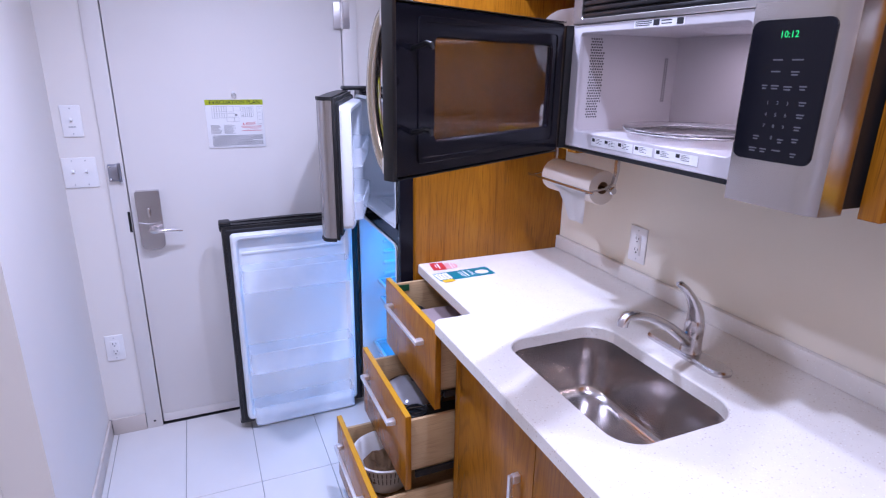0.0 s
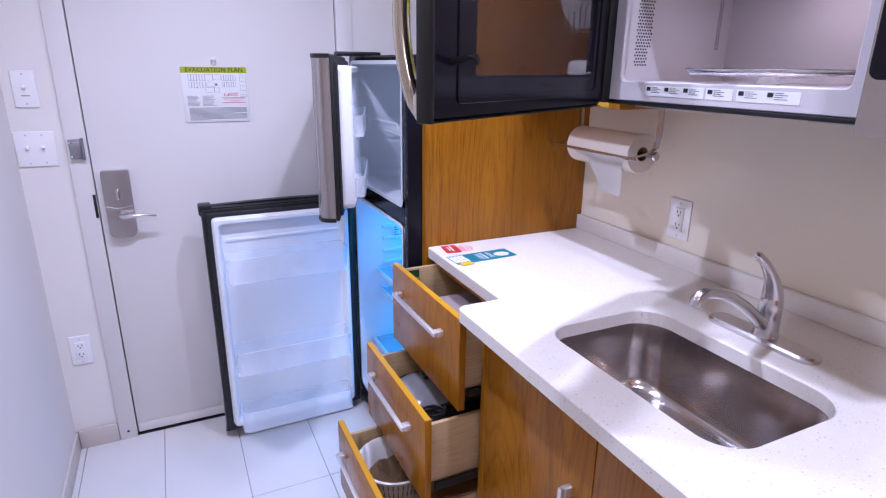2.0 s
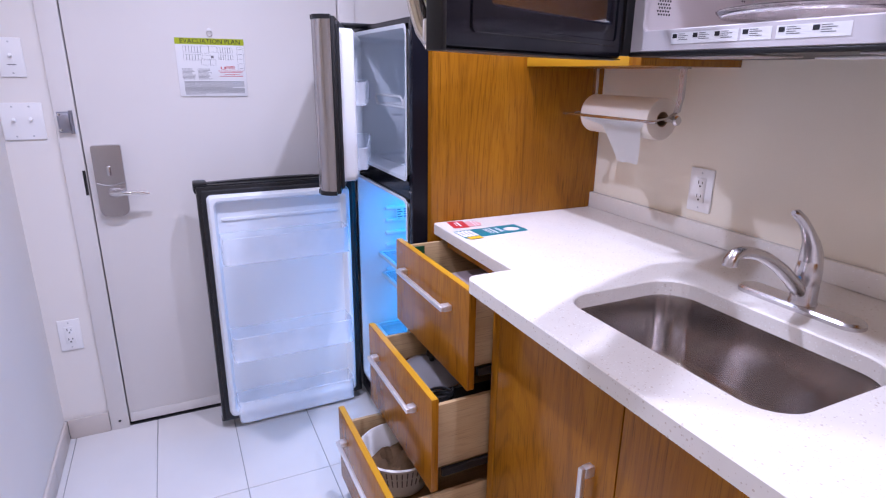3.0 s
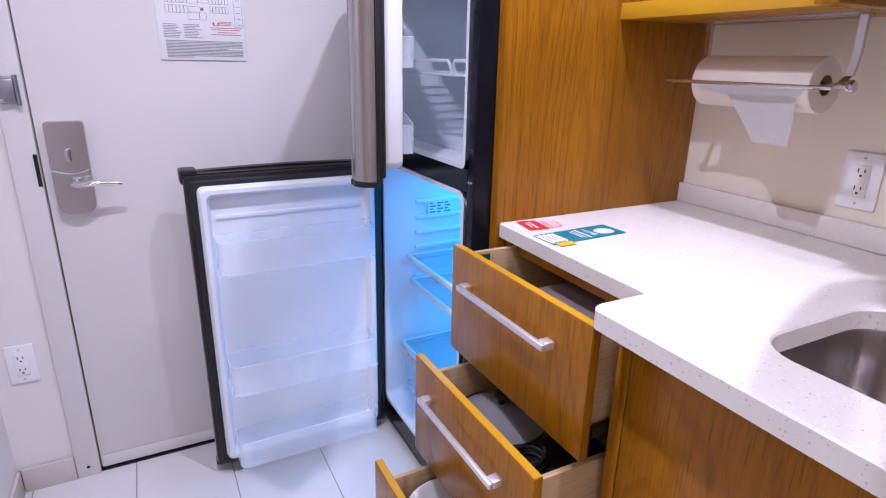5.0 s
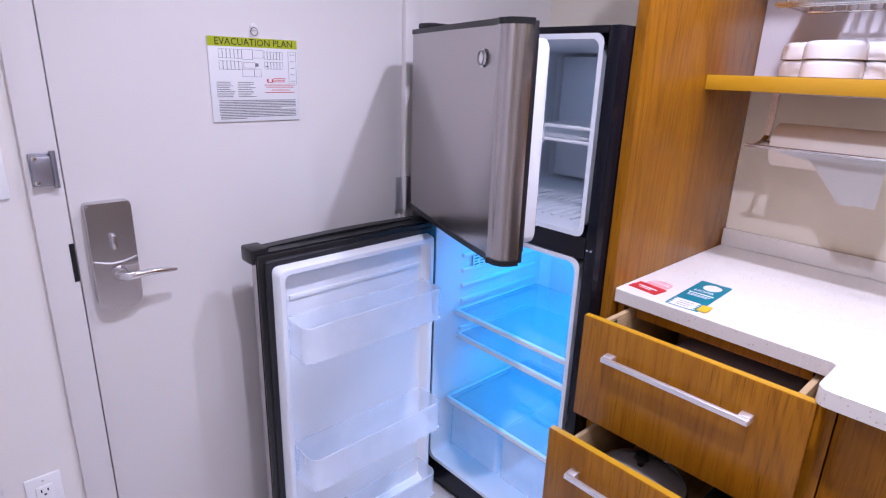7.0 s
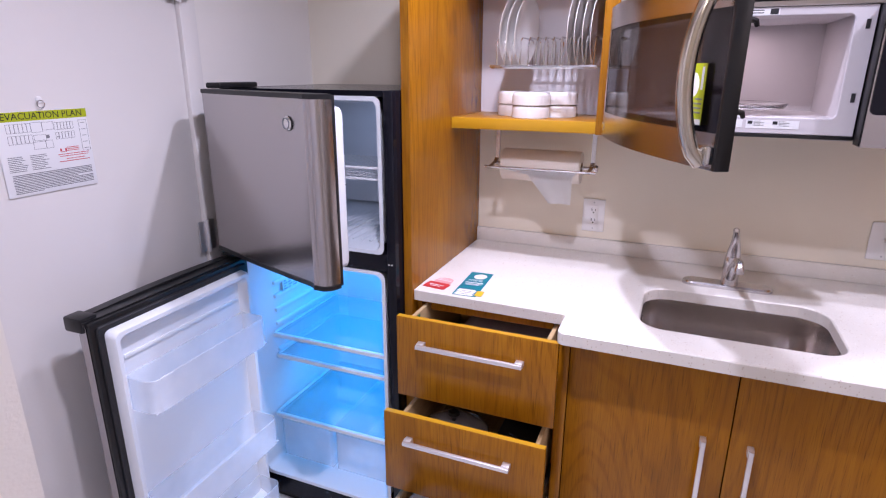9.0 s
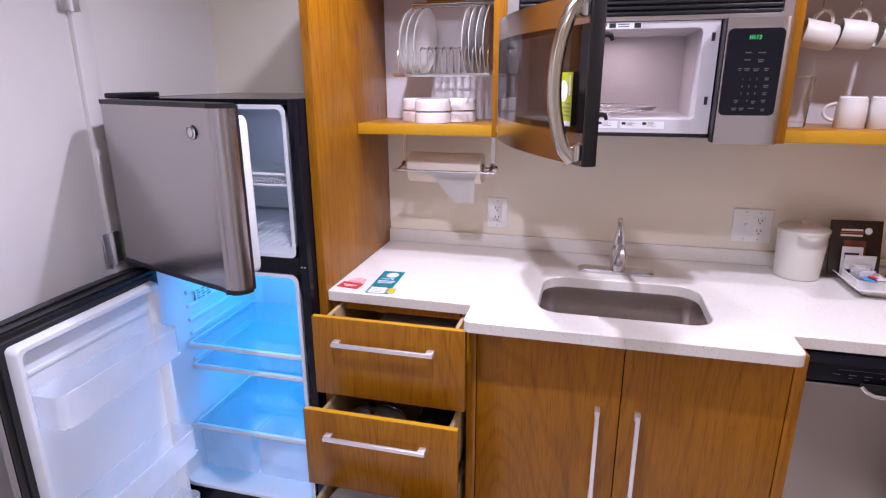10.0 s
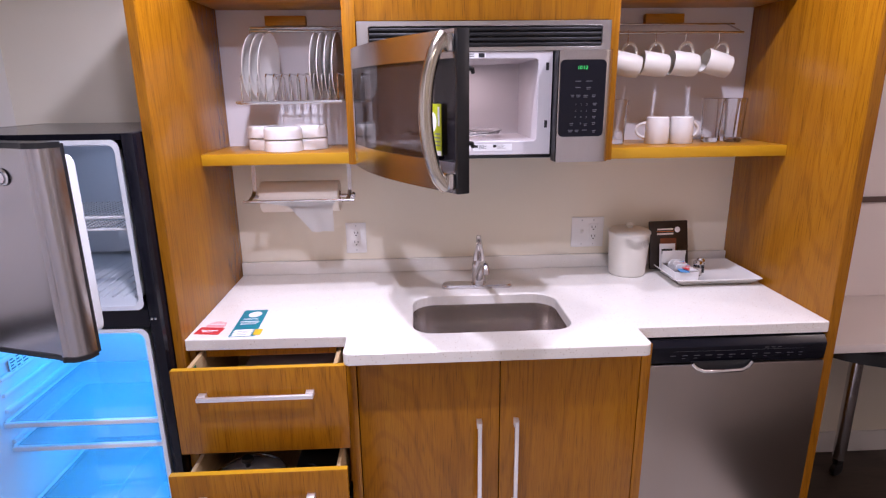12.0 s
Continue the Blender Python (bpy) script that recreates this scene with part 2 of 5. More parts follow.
def quartz():
    mat = material("quartz_counter", (0.80, 0.765, 0.71), 0.25, bump=0.03, bump_scale=300, vary=0.04, vary_scale=30)
    nt = mat.node_tree
    p = nt.nodes["Principled BSDF"]
    base = p.inputs["Base Color"].links[0].from_socket
    tc = nt.nodes["Texture Coordinate"]
    for scale, width, tone in ((190, 0.24, (0.69, 0.635, 0.57, 1)), (95, 0.17, (0.62, 0.55, 0.47, 1)), (150, 0.20, (0.90, 0.89, 0.87, 1))):
        vo = nt.nodes.new("ShaderNodeTexVoronoi")
        vo.inputs["Scale"].default_value, vo.inputs["Randomness"].default_value = scale, 1
        nt.links.new(tc.outputs["Object"], vo.inputs["Vector"])
        near = nt.nodes.new("ShaderNodeMath")
        near.operation = "LESS_THAN"
        near.inputs[1].default_value = width
        nt.links.new(vo.outputs["Distance"], near.inputs[0])
        sep = nt.nodes.new("ShaderNodeSeparateColor")
        nt.links.new(vo.outputs["Color"], sep.inputs[0])
        some = nt.nodes.new("ShaderNodeMath")
        some.operation = "GREATER_THAN"
        some.inputs[1].default_value = 0.62
        nt.links.new(sep.outputs[0], some.inputs[0])
        both = nt.nodes.new("ShaderNodeMath")
        both.operation = "MULTIPLY"
        nt.links.new(near.outputs[0], both.inputs[0])
        nt.links.new(some.outputs[0], both.inputs[1])
        mx = nt.nodes.new("ShaderNodeMix")
        mx.data_type = "RGBA"
        nt.links.new(both.outputs[0], mx.inputs["Factor"])
        nt.links.new(base, mx.inputs["A"])
        mx.inputs["B"].default_value = tone
        base = mx.outputs["Result"]
    nt.links.new(base, p.inputs["Base Color"])
    return mat


BACKWALL = material("beige_wall_paint", (0.85, 0.785, 0.655), 0.75, bump=0.25, bump_scale=260, vary=0.03, vary_scale=3)
PANELWHITE = material("white_laminate", (0.69, 0.665, 0.68), 0.4, bump=0.03, bump_scale=150, vary=0.02)
WALL = material("wall_paint", (0.80, 0.765, 0.72), 0.75, bump=0.25, bump_scale=260, vary=0.03, vary_scale=3)
CEIL = material("ceiling_paint", (0.80, 0.79, 0.77), 0.85, bump=0.3, bump_scale=150, vary=0.02)
DOORP = material("door_paint", (0.74, 0.71, 0.68), 0.42, bump=0.12, bump_scale=120, vary=0.025, vary_scale=3)
TRIM = material("trim_paint", (0.73, 0.70, 0.67), 0.45, bump=0.1, bump_scale=180, vary=0.03)
TILE = material("floor_tile", (0.70, 0.68, 0.66), 0.30, bump=0.08, bump_scale=60, vary=0.05, vary_scale=6, rough_vary=0.06)
BASET = material("base_tile", (0.62, 0.56, 0.51), 0.35, bump=0.06, bump_scale=60, vary=0.05, vary_scale=8)
GROUT = material("grout", (0.34, 0.33, 0.32), 0.9, bump=0.5, bump_scale=300, vary=0.1, vary_scale=30)
DARKFLOOR = wood("dark_floor", (0.018, 0.012, 0.008), (0.035, 0.024, 0.017), (0.06, 0.042, 0.03), "y", 0.35)
WOOD = wood("honey_wood", (0.140, 0.046, 0.003), (0.338, 0.127, 0.006), (0.490, 0.212, 0.010), "z", 0.27)
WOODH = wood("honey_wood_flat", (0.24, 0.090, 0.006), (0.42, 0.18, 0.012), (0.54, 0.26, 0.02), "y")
WOODEDGE = material("honey_edge_band", (0.56, 0.29, 0.015), 0.35, bump=0.05, bump_scale=150, vary=0.10, vary_scale=20, stretch=(1, 0.2, 0.2))
BIRCH = wood("drawer_birch", (0.42, 0.27, 0.13), (0.52, 0.36, 0.19), (0.60, 0.43, 0.25), "x", 0.45)
QUARTZ = quartz()
STEEL = material("brushed_steel", (0.56, 0.54, 0.53), 0.30, 1.0, vary=0.015, vary_scale=25, stretch=(2, 2, 60), rough_vary=0.012)
STEELH = material("brushed_steel_across", (0.55, 0.525, 0.52), 0.23, 1.0, vary=0.015, vary_scale=25, stretch=(60, 2, 60), rough_vary=0.012)
STEELDARK = material("brushed_steel_door", (0.47, 0.445, 0.445), 0.22, 1.0, vary=0.015, vary_scale=20, stretch=(60, 60, 2), rough_vary=0.012)
# dishwasher steel: the room's warm reflections are put into the base colour
STEELREFLECT = material("brushed_steel_reflection_tint", (0.33, 0.285, 0.25), 0.30, 1.0, vary=0.012, vary_scale=20, stretch=(60, 60, 2), rough_vary=0.008)
SINKM = material("sink_steel", (0.66, 0.62, 0.60), 0.19, 1.0, vary=0.05, vary_scale=14, stretch=(6, 6, 0.4), rough_vary=0.04)
NICKEL = material("satin_nickel", (0.62, 0.60, 0.61), 0.27, 1.0, bump=0.03, bump_scale=200, vary=0.03, vary_scale=15)
CHROME = material("chrome", (0.72, 0.71, 0.70), 0.13, 1.0, vary=0.02)
# plain chrome with a brownish-yellow floor reflection painted into its colour
CHROMEREFLECT = material("chrome_reflection_tint", (0.60, 0.55, 0.47), 0.15, 1.0, vary=0.04, vary_scale=12)
ZINC = material("zinc_casting", (0.36, 0.36, 0.40), 0.42, 1.0, bump=0.05, bump_scale=200, vary=0.05, vary_scale=15)
ALU = material("satin_aluminium", (0.84, 0.83, 0.84), 0.42, 0.85, bump=0.04, bump_scale=200, vary=0.03)
BLACK = material("black_plastic", (0.010, 0.010, 0.011), 0.38, bump=0.12, bump_scale=400, vary=0.10, vary_scale=20)
BLACKGLOSS = material("black_enamel", (0.007, 0.007, 0.011), 0.15, vary=0.08, vary_scale=10, spec=0.26)
GASKET = material("rubber_gasket", (0.016, 0.016, 0.018), 0.6, vary=0.1)
LINER = material("white_liner", (0.79, 0.82, 0.85), 0.33, bump=0.04, bump_scale=80, vary=0.02)
PLASTIC = material("white_plastic", (0.86, 0.85, 0.84), 0.35, vary=0.015)
ENAMEL = material("oven_enamel", (0.60, 0.57, 0.58), 0.35, vary=0.03, vary_scale=8)
CERAMIC = material("white_ceramic", (0.80, 0.78, 0.75), 0.16, vary=0.012, coat=0.4)
CREAM = material("cream_plastic", (0.74, 0.71, 0.64), 0.38, vary=0.02)
PAPER = material("paper", (0.80, 0.79, 0.77), 0.85, bump=0.25, bump_scale=220, vary=0.02)
# on the white towel roll this cream paints in light bounced off the shelf
CREAMPAPER = material("cream_paper", (0.78, 0.71, 0.62), 0.9, bump=0.3, bump_scale=220, vary=0.03)
CARD = material("card_white", (0.82, 0.82, 0.82), 0.4, vary=0.01)
INK = material("ink_black", (0.02, 0.02, 0.022), 0.6, vary=0)
GREYINK = material("ink_grey", (0.20, 0.20, 0.21), 0.6, vary=0)
KEYINK = material("key_print", (0.10, 0.10, 0.115), 0.5, vary=0)
PANELINK = material("panel_print_dim", (0.075, 0.075, 0.085), 0.5, vary=0)
LIGHTINK = material("print_grey", (0.55, 0.55, 0.56), 0.5, vary=0)
LIME = material("lime_print", (0.42, 0.48, 0.015), 0.45, vary=0.02)
REDINK = material("red_print", (0.58, 0.035, 0.045), 0.4, vary=0.03)
PINK = material("pink_print", (0.74, 0.36, 0.38), 0.45, vary=0.04)
TEAL = material("teal_print", (0.0, 0.20, 0.26), 0.38, vary=0.03)
ORANGE = material("orange_print", (0.55, 0.16, 0.03), 0.45, vary=0.05)
RUST = material("rust_print", (0.20, 0.055, 0.02), 0.4, vary=0.6, vary_scale=40)
YELLOW = material("yellow_print", (0.74, 0.48, 0.03), 0.4, vary=0.02)
GREENTAG = material("green_tag", (0.01, 0.09, 0.035), 0.5, vary=0.02)
BLUEINK = material("blue_print", (0.10, 0.32, 0.62), 0.4, vary=0.02)
FLOORMAT = material("brown_cloth", (0.32, 0.20, 0.11), 0.95, bump=0.9, bump_scale=160, vary=0.35, vary_scale=60, stretch=(1, 5, 1))
PAN = material("pan_dark", (0.014, 0.014, 0.015), 0.34, vary=0.15, vary_scale=10)
GREYTRAY = material("grey_tray", (0.33, 0.26, 0.26), 0.5, vary=0.06)
GLOW = material("display_green", (0.0, 0.02, 0.005), 0.4, vary=0, emit=(0.05, 1.0, 0.25, 1.0))
DESKTOP = material("desk_laminate", (0.78, 0.72, 0.70), 0.35, vary=0.02)
RAIL = material("dark_rail", (0.10, 0.065, 0.055), 0.4, vary=0.1)
CARAFE = material("coffee_packet", (0.030, 0.020, 0.014), 0.3, vary=0.7, vary_scale=22)


def clear(name, colour, rough, alpha, spec=0.6):
    """Thin see-through plastic or glass: part clear film, part gloss."""
    mat = bpy.data.materials.new(name)
    mat.use_nodes = True
    nt = mat.node_tree
    p = nt.nodes["Principled BSDF"]
    p.inputs["Base Color"].default_value, p.inputs["Roughness"].default_value = (*colour, 1), rough
    p.inputs["Alpha"].default_value = alpha
    p.inputs["Specular IOR Level"].default_value = spec
    tc = nt.nodes.new("ShaderNodeTexCoord")
    no = nt.nodes.new("ShaderNodeTexNoise")
    no.inputs["Scale"].default_value = 12
    mr = nt.nodes.new("ShaderNodeMapRange")
    mr.inputs["To Min"].default_value, mr.inputs["To Max"].default_value = alpha * 0.85, alpha * 1.15
    nt.links.new(tc.outputs["Object"], no.inputs["Vector"])
    nt.links.new(no.outputs[0], mr.inputs["Value"])
    nt.links.new(mr.outputs[0], p.inputs["Alpha"])
    return mat


BIN = clear("frosted_bin", (0.80, 0.84, 0.90), 0.25, 0.34)
SHELFGLASS = clear("shelf_glass", (0.30, 0.52, 0.62), 0.38, 0.34)
TUMBLER = material("tumbler_glass", (0.97, 0.97, 0.97), 0.02, vary=0, trans=1.0, ior=1.45)
LIDGLASS = clear("lid_glass", (0.40, 0.39, 0.41), 0.12, 0.72)
SMOKED = clear("smoked_glass", (0.014, 0.009, 0.009), 0.03, 0.52, 1.0)
INNERGLASS = clear("inner_glass", (0.02, 0.015, 0.015), 0.06, 0.14)

# ---- the setting ----
YE = 0.757          # entry wall face
XL = -1.80          # corridor wall face
H = 2.40
CT = 0.91           # counter top


def wall(name, *b, mat=WALL, label="painted drywall", category="wall"):
    return solo(name, box(*b), mat, label, category, kind="structure", smooth=False)


wall("wall_back", 0.0, 0.12, -5.0, YE, 0, H, mat=BACKWALL, label="beige painted wall behind the kitchenette")
bm = box(-1.92, -1.625, YE, YE + 0.12, 0, H)
box(-0.650, 0.12, YE, YE + 0.12, 0, H, bm=bm)
box(-1.625, -0.650, YE, YE + 0.12, 2.06, H, bm=bm)
solo("wall_entry", bm, WALL, "off-white painted wall round the entry door", "wall", kind="structure", smooth=False)
wall("wall_corridor", -1.92, XL, -0.13, YE, 0, H, label="off-white painted wall beside the entry door")
wall("wall_corridor_far", -1.92, XL, -5.0, -1.45, 0, H, label="off-white painted wall of the corridor")
wall("wall_header", -1.92, XL, -1.45, -0.13, 2.08, H, label="wall over the side opening")
wall("wall_side_back", -3.3, -3.18, -1.88, -0.131, 0, H)
wall("wall_side_end", -3.3, -1.921, -0.13, -0.01, 0, H)
wall("wall_side_near", -3.3, -1.921, -2.0, -1.88, 0, H)
wall("wall_room_end", -1.92, 0.12, -5.12, -5.0, 0, H)
solo("ceiling", box(-3.3, 0.12, -5.12, YE + 0.12, H, H + 0.1), CEIL, "white painted ceiling", "ceiling", kind="structure", smooth=False)
solo("ground_slab", box(-3.3, 0.12, -5.12, YE + 0.5, -0.12, -0.012), GROUT, "concrete slab under the floor", "slab", kind="structure", smooth=False)

# entry door: frame, leaf, lock, hinges
door = thing("door_1", pose(-1.12, YE, 0), "closed off-white entry door with a keycard lock", "door", kind="structure")
part("door_leaf", box(-1.585, -0.688, YE - 0.002, YE + 0.043, 0.014, 2.03, 0.002), DOORP, door)
fr = box(-1.652, -1.589, YE - 0.014, YE + 0.10, 0, 2.06, 0.003)
box(-0.684, -0.620, YE - 0.014, YE + 0.10, 0, 2.06, 0.003, bm=fr)
box(-1.589, -0.684, YE - 0.014, YE + 0.10, 2.034, 2.10, 0.003, bm=fr)
part("door_frame", fr, TRIM, door, "painted steel door frame")
part("threshold", box(-1.589, -0.684, YE - 0.004, YE + 0.11, -0.012, 0.006), BLACK, door, "dark metal threshold")
part("door_sweep", box(-1.581, -0.692, YE - 0.006, YE - 0.0025, 0.016, 0.055, 0.001), TRIM, door)
for z in (1.02, 1.80):
    hin = part("hinge", tube([(-0.686, YE - 0.022, z - 0.055 + k * 0.0217) for k in range(6)], 0.007, 10), ALU, door, "steel butt hinge")
    part("hinge_leaf", box(-0.720, -0.652, YE - 0.0175, YE - 0.0145, z - 0.052, z + 0.052, 0.001), ALU, hin)
for x, z in ((-1.620, 0.035),):
    part("screw", lathe([(0, 0.003), (0.004, 0.002), (0.005, 0)], 12, pose(x, YE - 0.014, z, 90)), INK, door)
part("strike_plate", box(-1.599, -1.5895, YE - 0.0155, YE - 0.0142, 0.930, 1.016), BLACK, door, "dark strike plate at the latch")

lock = thing("keycard_lock", pose(-1.518, YE, 0.85), "brushed nickel keycard lock plate with lever handle", "door lock")
outl = rounded([(-1.563, 0.852), (-1.473, 0.852), (-1.473, 1.100), (-1.563, 1.100)], [0.026, 0.026, 0.008, 0.008])
lb = sweep([(p.x, p.y) for p in outl], YE - 0.033, YE - 0.003, "xz")
bmesh.ops.bevel(lb, geom=[e for e in lb.edges if all(abs(v.co.y - (YE - 0.033)) < 1e-4 for v in e.verts)], offset=0.004, segments=3, affect="EDGES")
part("lock_body", lb, NICKEL, lock)
part("thumb_turn", box(-1.524, -1.513, YE - 0.047, YE - 0.033, 0.997, 1.030, 0.003), NICKEL, lock)
ridge = tube([(-1.560 + 0.0085 * k, YE - 0.0335 - 0.001 * (k % 10 > 0), 0.972 - 0.010 * math.sin(math.pi * k / 10)) for k in range(11)], 0.002, 6)
part("plate_ridge", ridge, NICKEL, lock)
part("lever_rose", lathe([(0, 0.014), (0.012, 0.014), (0.015, 0.010), (0.017, 0)], 24, pose(-1.514, YE - 0.033, 0.937, 90)), NICKEL, lock)
lever = tube([(-1.514, YE - 0.040, 0.937), (-1.514, YE - 0.062, 0.937), (-1.505, YE - 0.070, 0.937), (-1.48, YE - 0.071, 0.939), (-1.45, YE - 0.070, 0.939), (-1.42, YE - 0.068, 0.936), (-1.402, YE - 0.066, 0.933)],
             [0.009, 0.009, 0.0085, 0.008, 0.0075, 0.0065, 0.004], 12)
part("lever", lever, CHROME, lock, "bright curved lever handle")

guard = thing("swing_latch", pose(-1.610, YE - 0.014, 1.145), "grey metal swing latch on the door frame", "door latch")
part("latch_plate", box(-1.643, -1.598, YE - 0.020, YE - 0.0145, 1.145, 1.213, 0.002), ZINC, guard)
part("latch_cover", box(-1.640, -1.606, YE - 0.034, YE - 0.020, 1.150, 1.208, 0.004), ZINC, guard)
part("latch_barrel", tube([(-1.602, YE - 0.027, 1.142 + 0.0125 * k) for k in range(7)], 0.0055, 12), ZINC, guard)
for z in (1.155, 1.204):
    part("screw", lathe([(0, 0.003), (0.004, 0.002), (0.005, 0)], 12, pose(-1.635, YE - 0.034, z, 90)), CHROME, guard)

# evacuation plan
EX0, EX1, EZ0, EZ1 = -1.263, -1.035, 1.259, 1.456
sign = thing("evacuation_sign", pose((EX0 + EX1) / 2, YE, EZ0), "white evacuation plan with lime heading on the entry door", "sign")
part("panel", box(EX0, EX1, YE - 0.0065, YE - 0.0025, EZ0, EZ1, 0.0008), CARD, sign)
SG = pose((EX0 + EX1) / 2, YE - 0.0066, (EZ0 + EZ1) / 2, 90)
part("heading_band", bars([(-0.1138, 0.1138, 0.0768, 0.0982)], SG), LIME, sign, "lime green heading band")
part("heading", lettering("EVACUATION PLAN", 0.0222, SG @ pose(0.002, 0.0872, 0.0004)), INK, sign, "black capital letters EVACUATION PLAN", smooth=False)
plan = []


def frame_bars(x0, x1, y0, y1, w=0.0007):
    return [(x0, x1, y0, y0 + w), (x0, x1, y1 - w, y1), (x0, x0 + w, y0, y1), (x1 - w, x1, y0, y1)]


for k in range(6):
    x = -0.090 + 0.0095 * k
    plan += frame_bars(x, x + 0.0095, 0.050, 0.071) + frame_bars(x, x + 0.0095, 0.024, 0.044)
    x = 0.024 + 0.0082 * k
    plan += frame_bars(x, x + 0.0082, 0.050, 0.068) + frame_bars(x, x + 0.0082, 0.027, 0.044)
plan += frame_bars(-0.033, -0.006, 0.048, 0.072) + frame_bars(-0.006, 0.022, 0.052, 0.071) + frame_bars(-0.034, -0.004, 0.008, 0.026) + frame_bars(-0.004, 0.014, 0.008, 0.027)
plan += frame_bars(-0.030, 0.000, 0.028, 0.042) + [(0.000, 0.008, 0.032, 0.040), (0.026, 0.034, 0.032, 0.034)] + frame_bars(0.088, 0.110, -0.008, 0.070)
part("floor_plan", bars(plan, SG), GREYINK, sign)
rnd = random.Random(3)
small = []
for k in range(9):
    small.append((-0.100, -0.100 + 0.030 + rnd.random() * 0.014, -0.006 - 0.0042 * k, -0.0045 - 0.0042 * k))
    small.append((-0.048, -0.048 + 0.030 + rnd.random() * 0.018, -0.006 - 0.0042 * k, -0.0045 - 0.0042 * k))
for k in range(12):
    small.append((-0.098 + 0.002 * rnd.random(), 0.108 - (0.15 * rnd.random() if k % 6 == 5 else 0.004), -0.049 - 0.0039 * k, -0.0472 - 0.0039 * k))
for k in range(5):
    small.append((0.093, 0.105, 0.062 - 0.016 * k, 0.0632 - 0.016 * k))
part("small_print", bars(small, SG), GREYINK, sign)
red = [(0.046 + 0.014 * 0, 0.078, 0.004 - 0.004 * k, 0.0055 - 0.004 * k) for k in range(3)]
red += [(0.020, 0.104, -0.012, -0.0105), (0.024, 0.100, -0.017, -0.0155), (0.040, 0.090, -0.024, -0.0225), (0.022, 0.102, -0.030, -0.0283), (0.030, 0.044, -0.006, -0.0045), (0.028, 0.032, -0.004, 0.003), (0.041, 0.045, -0.004, 0.003)]
part("red_print", bars(red, SG), REDINK, sign)
hook = thing("sign_hook", pose(-1.149, YE, 1.459), "clear plastic hook holding the sign", "hook")
part("hook_disc", lathe([(0, 0.004), (0.007, 0.003), (0.009, 0)], 20, pose(-1.147, YE - 0.0025, 1.481, 90)), PLASTIC, hook)
part("hook_loop", tube([(-1.147 + 0.009 * math.cos(a), YE - 0.007, 1.471 + 0.009 * math.sin(a)) for a in [k * math.tau / 16 for k in range(16)]], 0.0013, 6, closed=True), CHROME, hook)


# wall plates
def plate(name, cx, cz, w, h, face, label, kindof):
    """face: a pose whose +z looks off the wall, at the plate's middle."""
    ob = thing(name, face, label, kindof[0], local=True)
    body = box(-w / 2, w / 2, -h / 2, h / 2, 0, 0.006, 0.0022, 3)
    part("plate", body, PLASTIC, ob)
    for k, what in enumerate(kindof[1]):
        x = (k - (len(kindof[1]) - 1) / 2) * 0.046
        if what == "outlet":
            part("receptacle", box(x - 0.0165, x + 0.0165, -0.0335, 0.0335, 0.005, 0.0085, 0.001), PLASTIC, ob)
            slots = []
            for s in (-1, 1):
                y = s * 0.0185
                slots += [(x - 0.0075, x - 0.0050, y - 0.001, y + 0.008), (x + 0.0050, x + 0.0075, y, y + 0.007), (x - 0.0025, x + 0.0025, y - 0.0095, y - 0.005)]
            part("slots", bars(slots, pose(0, 0, 0.0083)), INK, ob)
        else:
            part("switch_slot", box(x - 0.006, x + 0.006, -0.013, 0.013, 0.004, 0.0068), PLASTIC, ob)
            tog = box(-0.0042, 0.0042, -0.005, 0.005, 0, 0.014, 0.0012)
            bmesh.ops.transform(tog, matrix=pose(x, 0.002, 0.005, -28), verts=tog.verts)
            part("toggle", tog, PLASTIC, ob)
        for y in (-h / 2 + 0.012, h / 2 - 0.012):
            part("screw", lathe([(0, 0.0015), (0.0022, 0.001), (0.003, 0)], 10, pose(x, y, 0.006)), LIGHTINK, ob)
    return ob


def on_entry(x, z):
    return pose(x, YE, z, 90)


def on_back(y, z):
    return pose(0, y, z, 90, 0, -90)


sw1 = plate("light_switch", 0, 0, 0.068, 0.118, on_entry(-1.738, 1.380), "white single toggle light switch plate on the wall", ("light switch", ["toggle"]))
part("print", bars([(-0.012, 0.012, -0.023, -0.020)], pose(0, 0, 0.0061)), GREYINK, sw1)
plate("light_switch", 0, 0, 0.116, 0.118, on_entry(-1.739, 1.183), "white double toggle light switch plate on the wall", ("light switch", ["toggle", "toggle"]))
plate("wall_outlet", 0, 0, 0.070, 0.118, on_entry(-1.727, 0.421), "white duplex wall outlet low beside the door", ("outlet", ["outlet"]))
plate("wall_outlet", 0, 0, 0.078, 0.120, on_back(-0.432, 1.048), "white duplex wall outlet above the counter", ("outlet", ["outlet"]))
plate("switch_outlet_plate", 0, 0, 0.128, 0.120, on_back(-1.340, 1.050), "white combined switch and outlet plate above the counter", ("outlet", ["toggle", "outlet"]))

# ---- counter, panels and cupboards ----
PY = 0.012          # inner face of the fridge-side panel
PR = -1.905         # inner face of the far panel
for name, y0, y1, lab in (("side_panel", PY, PY + 0.027, "tall honey-coloured wooden panel between fridge and counter"), ("side_panel", PR - 0.034, PR, "tall honey-coloured wooden panel at the counter's end")):
    p = thing(name, pose(-0.31, (y0 + y1) / 2, 0), lab, "wooden panel", "tall side panels")
    part("board", box(-0.618, -0.001, y0, y1, 0, 2.06, 0.0008), WOOD, p)
    part("edge_band", box(-0.6205, -0.6185, y0 + 0.001, y1 - 0.001, 0.0, 2.059), WOOD, p)

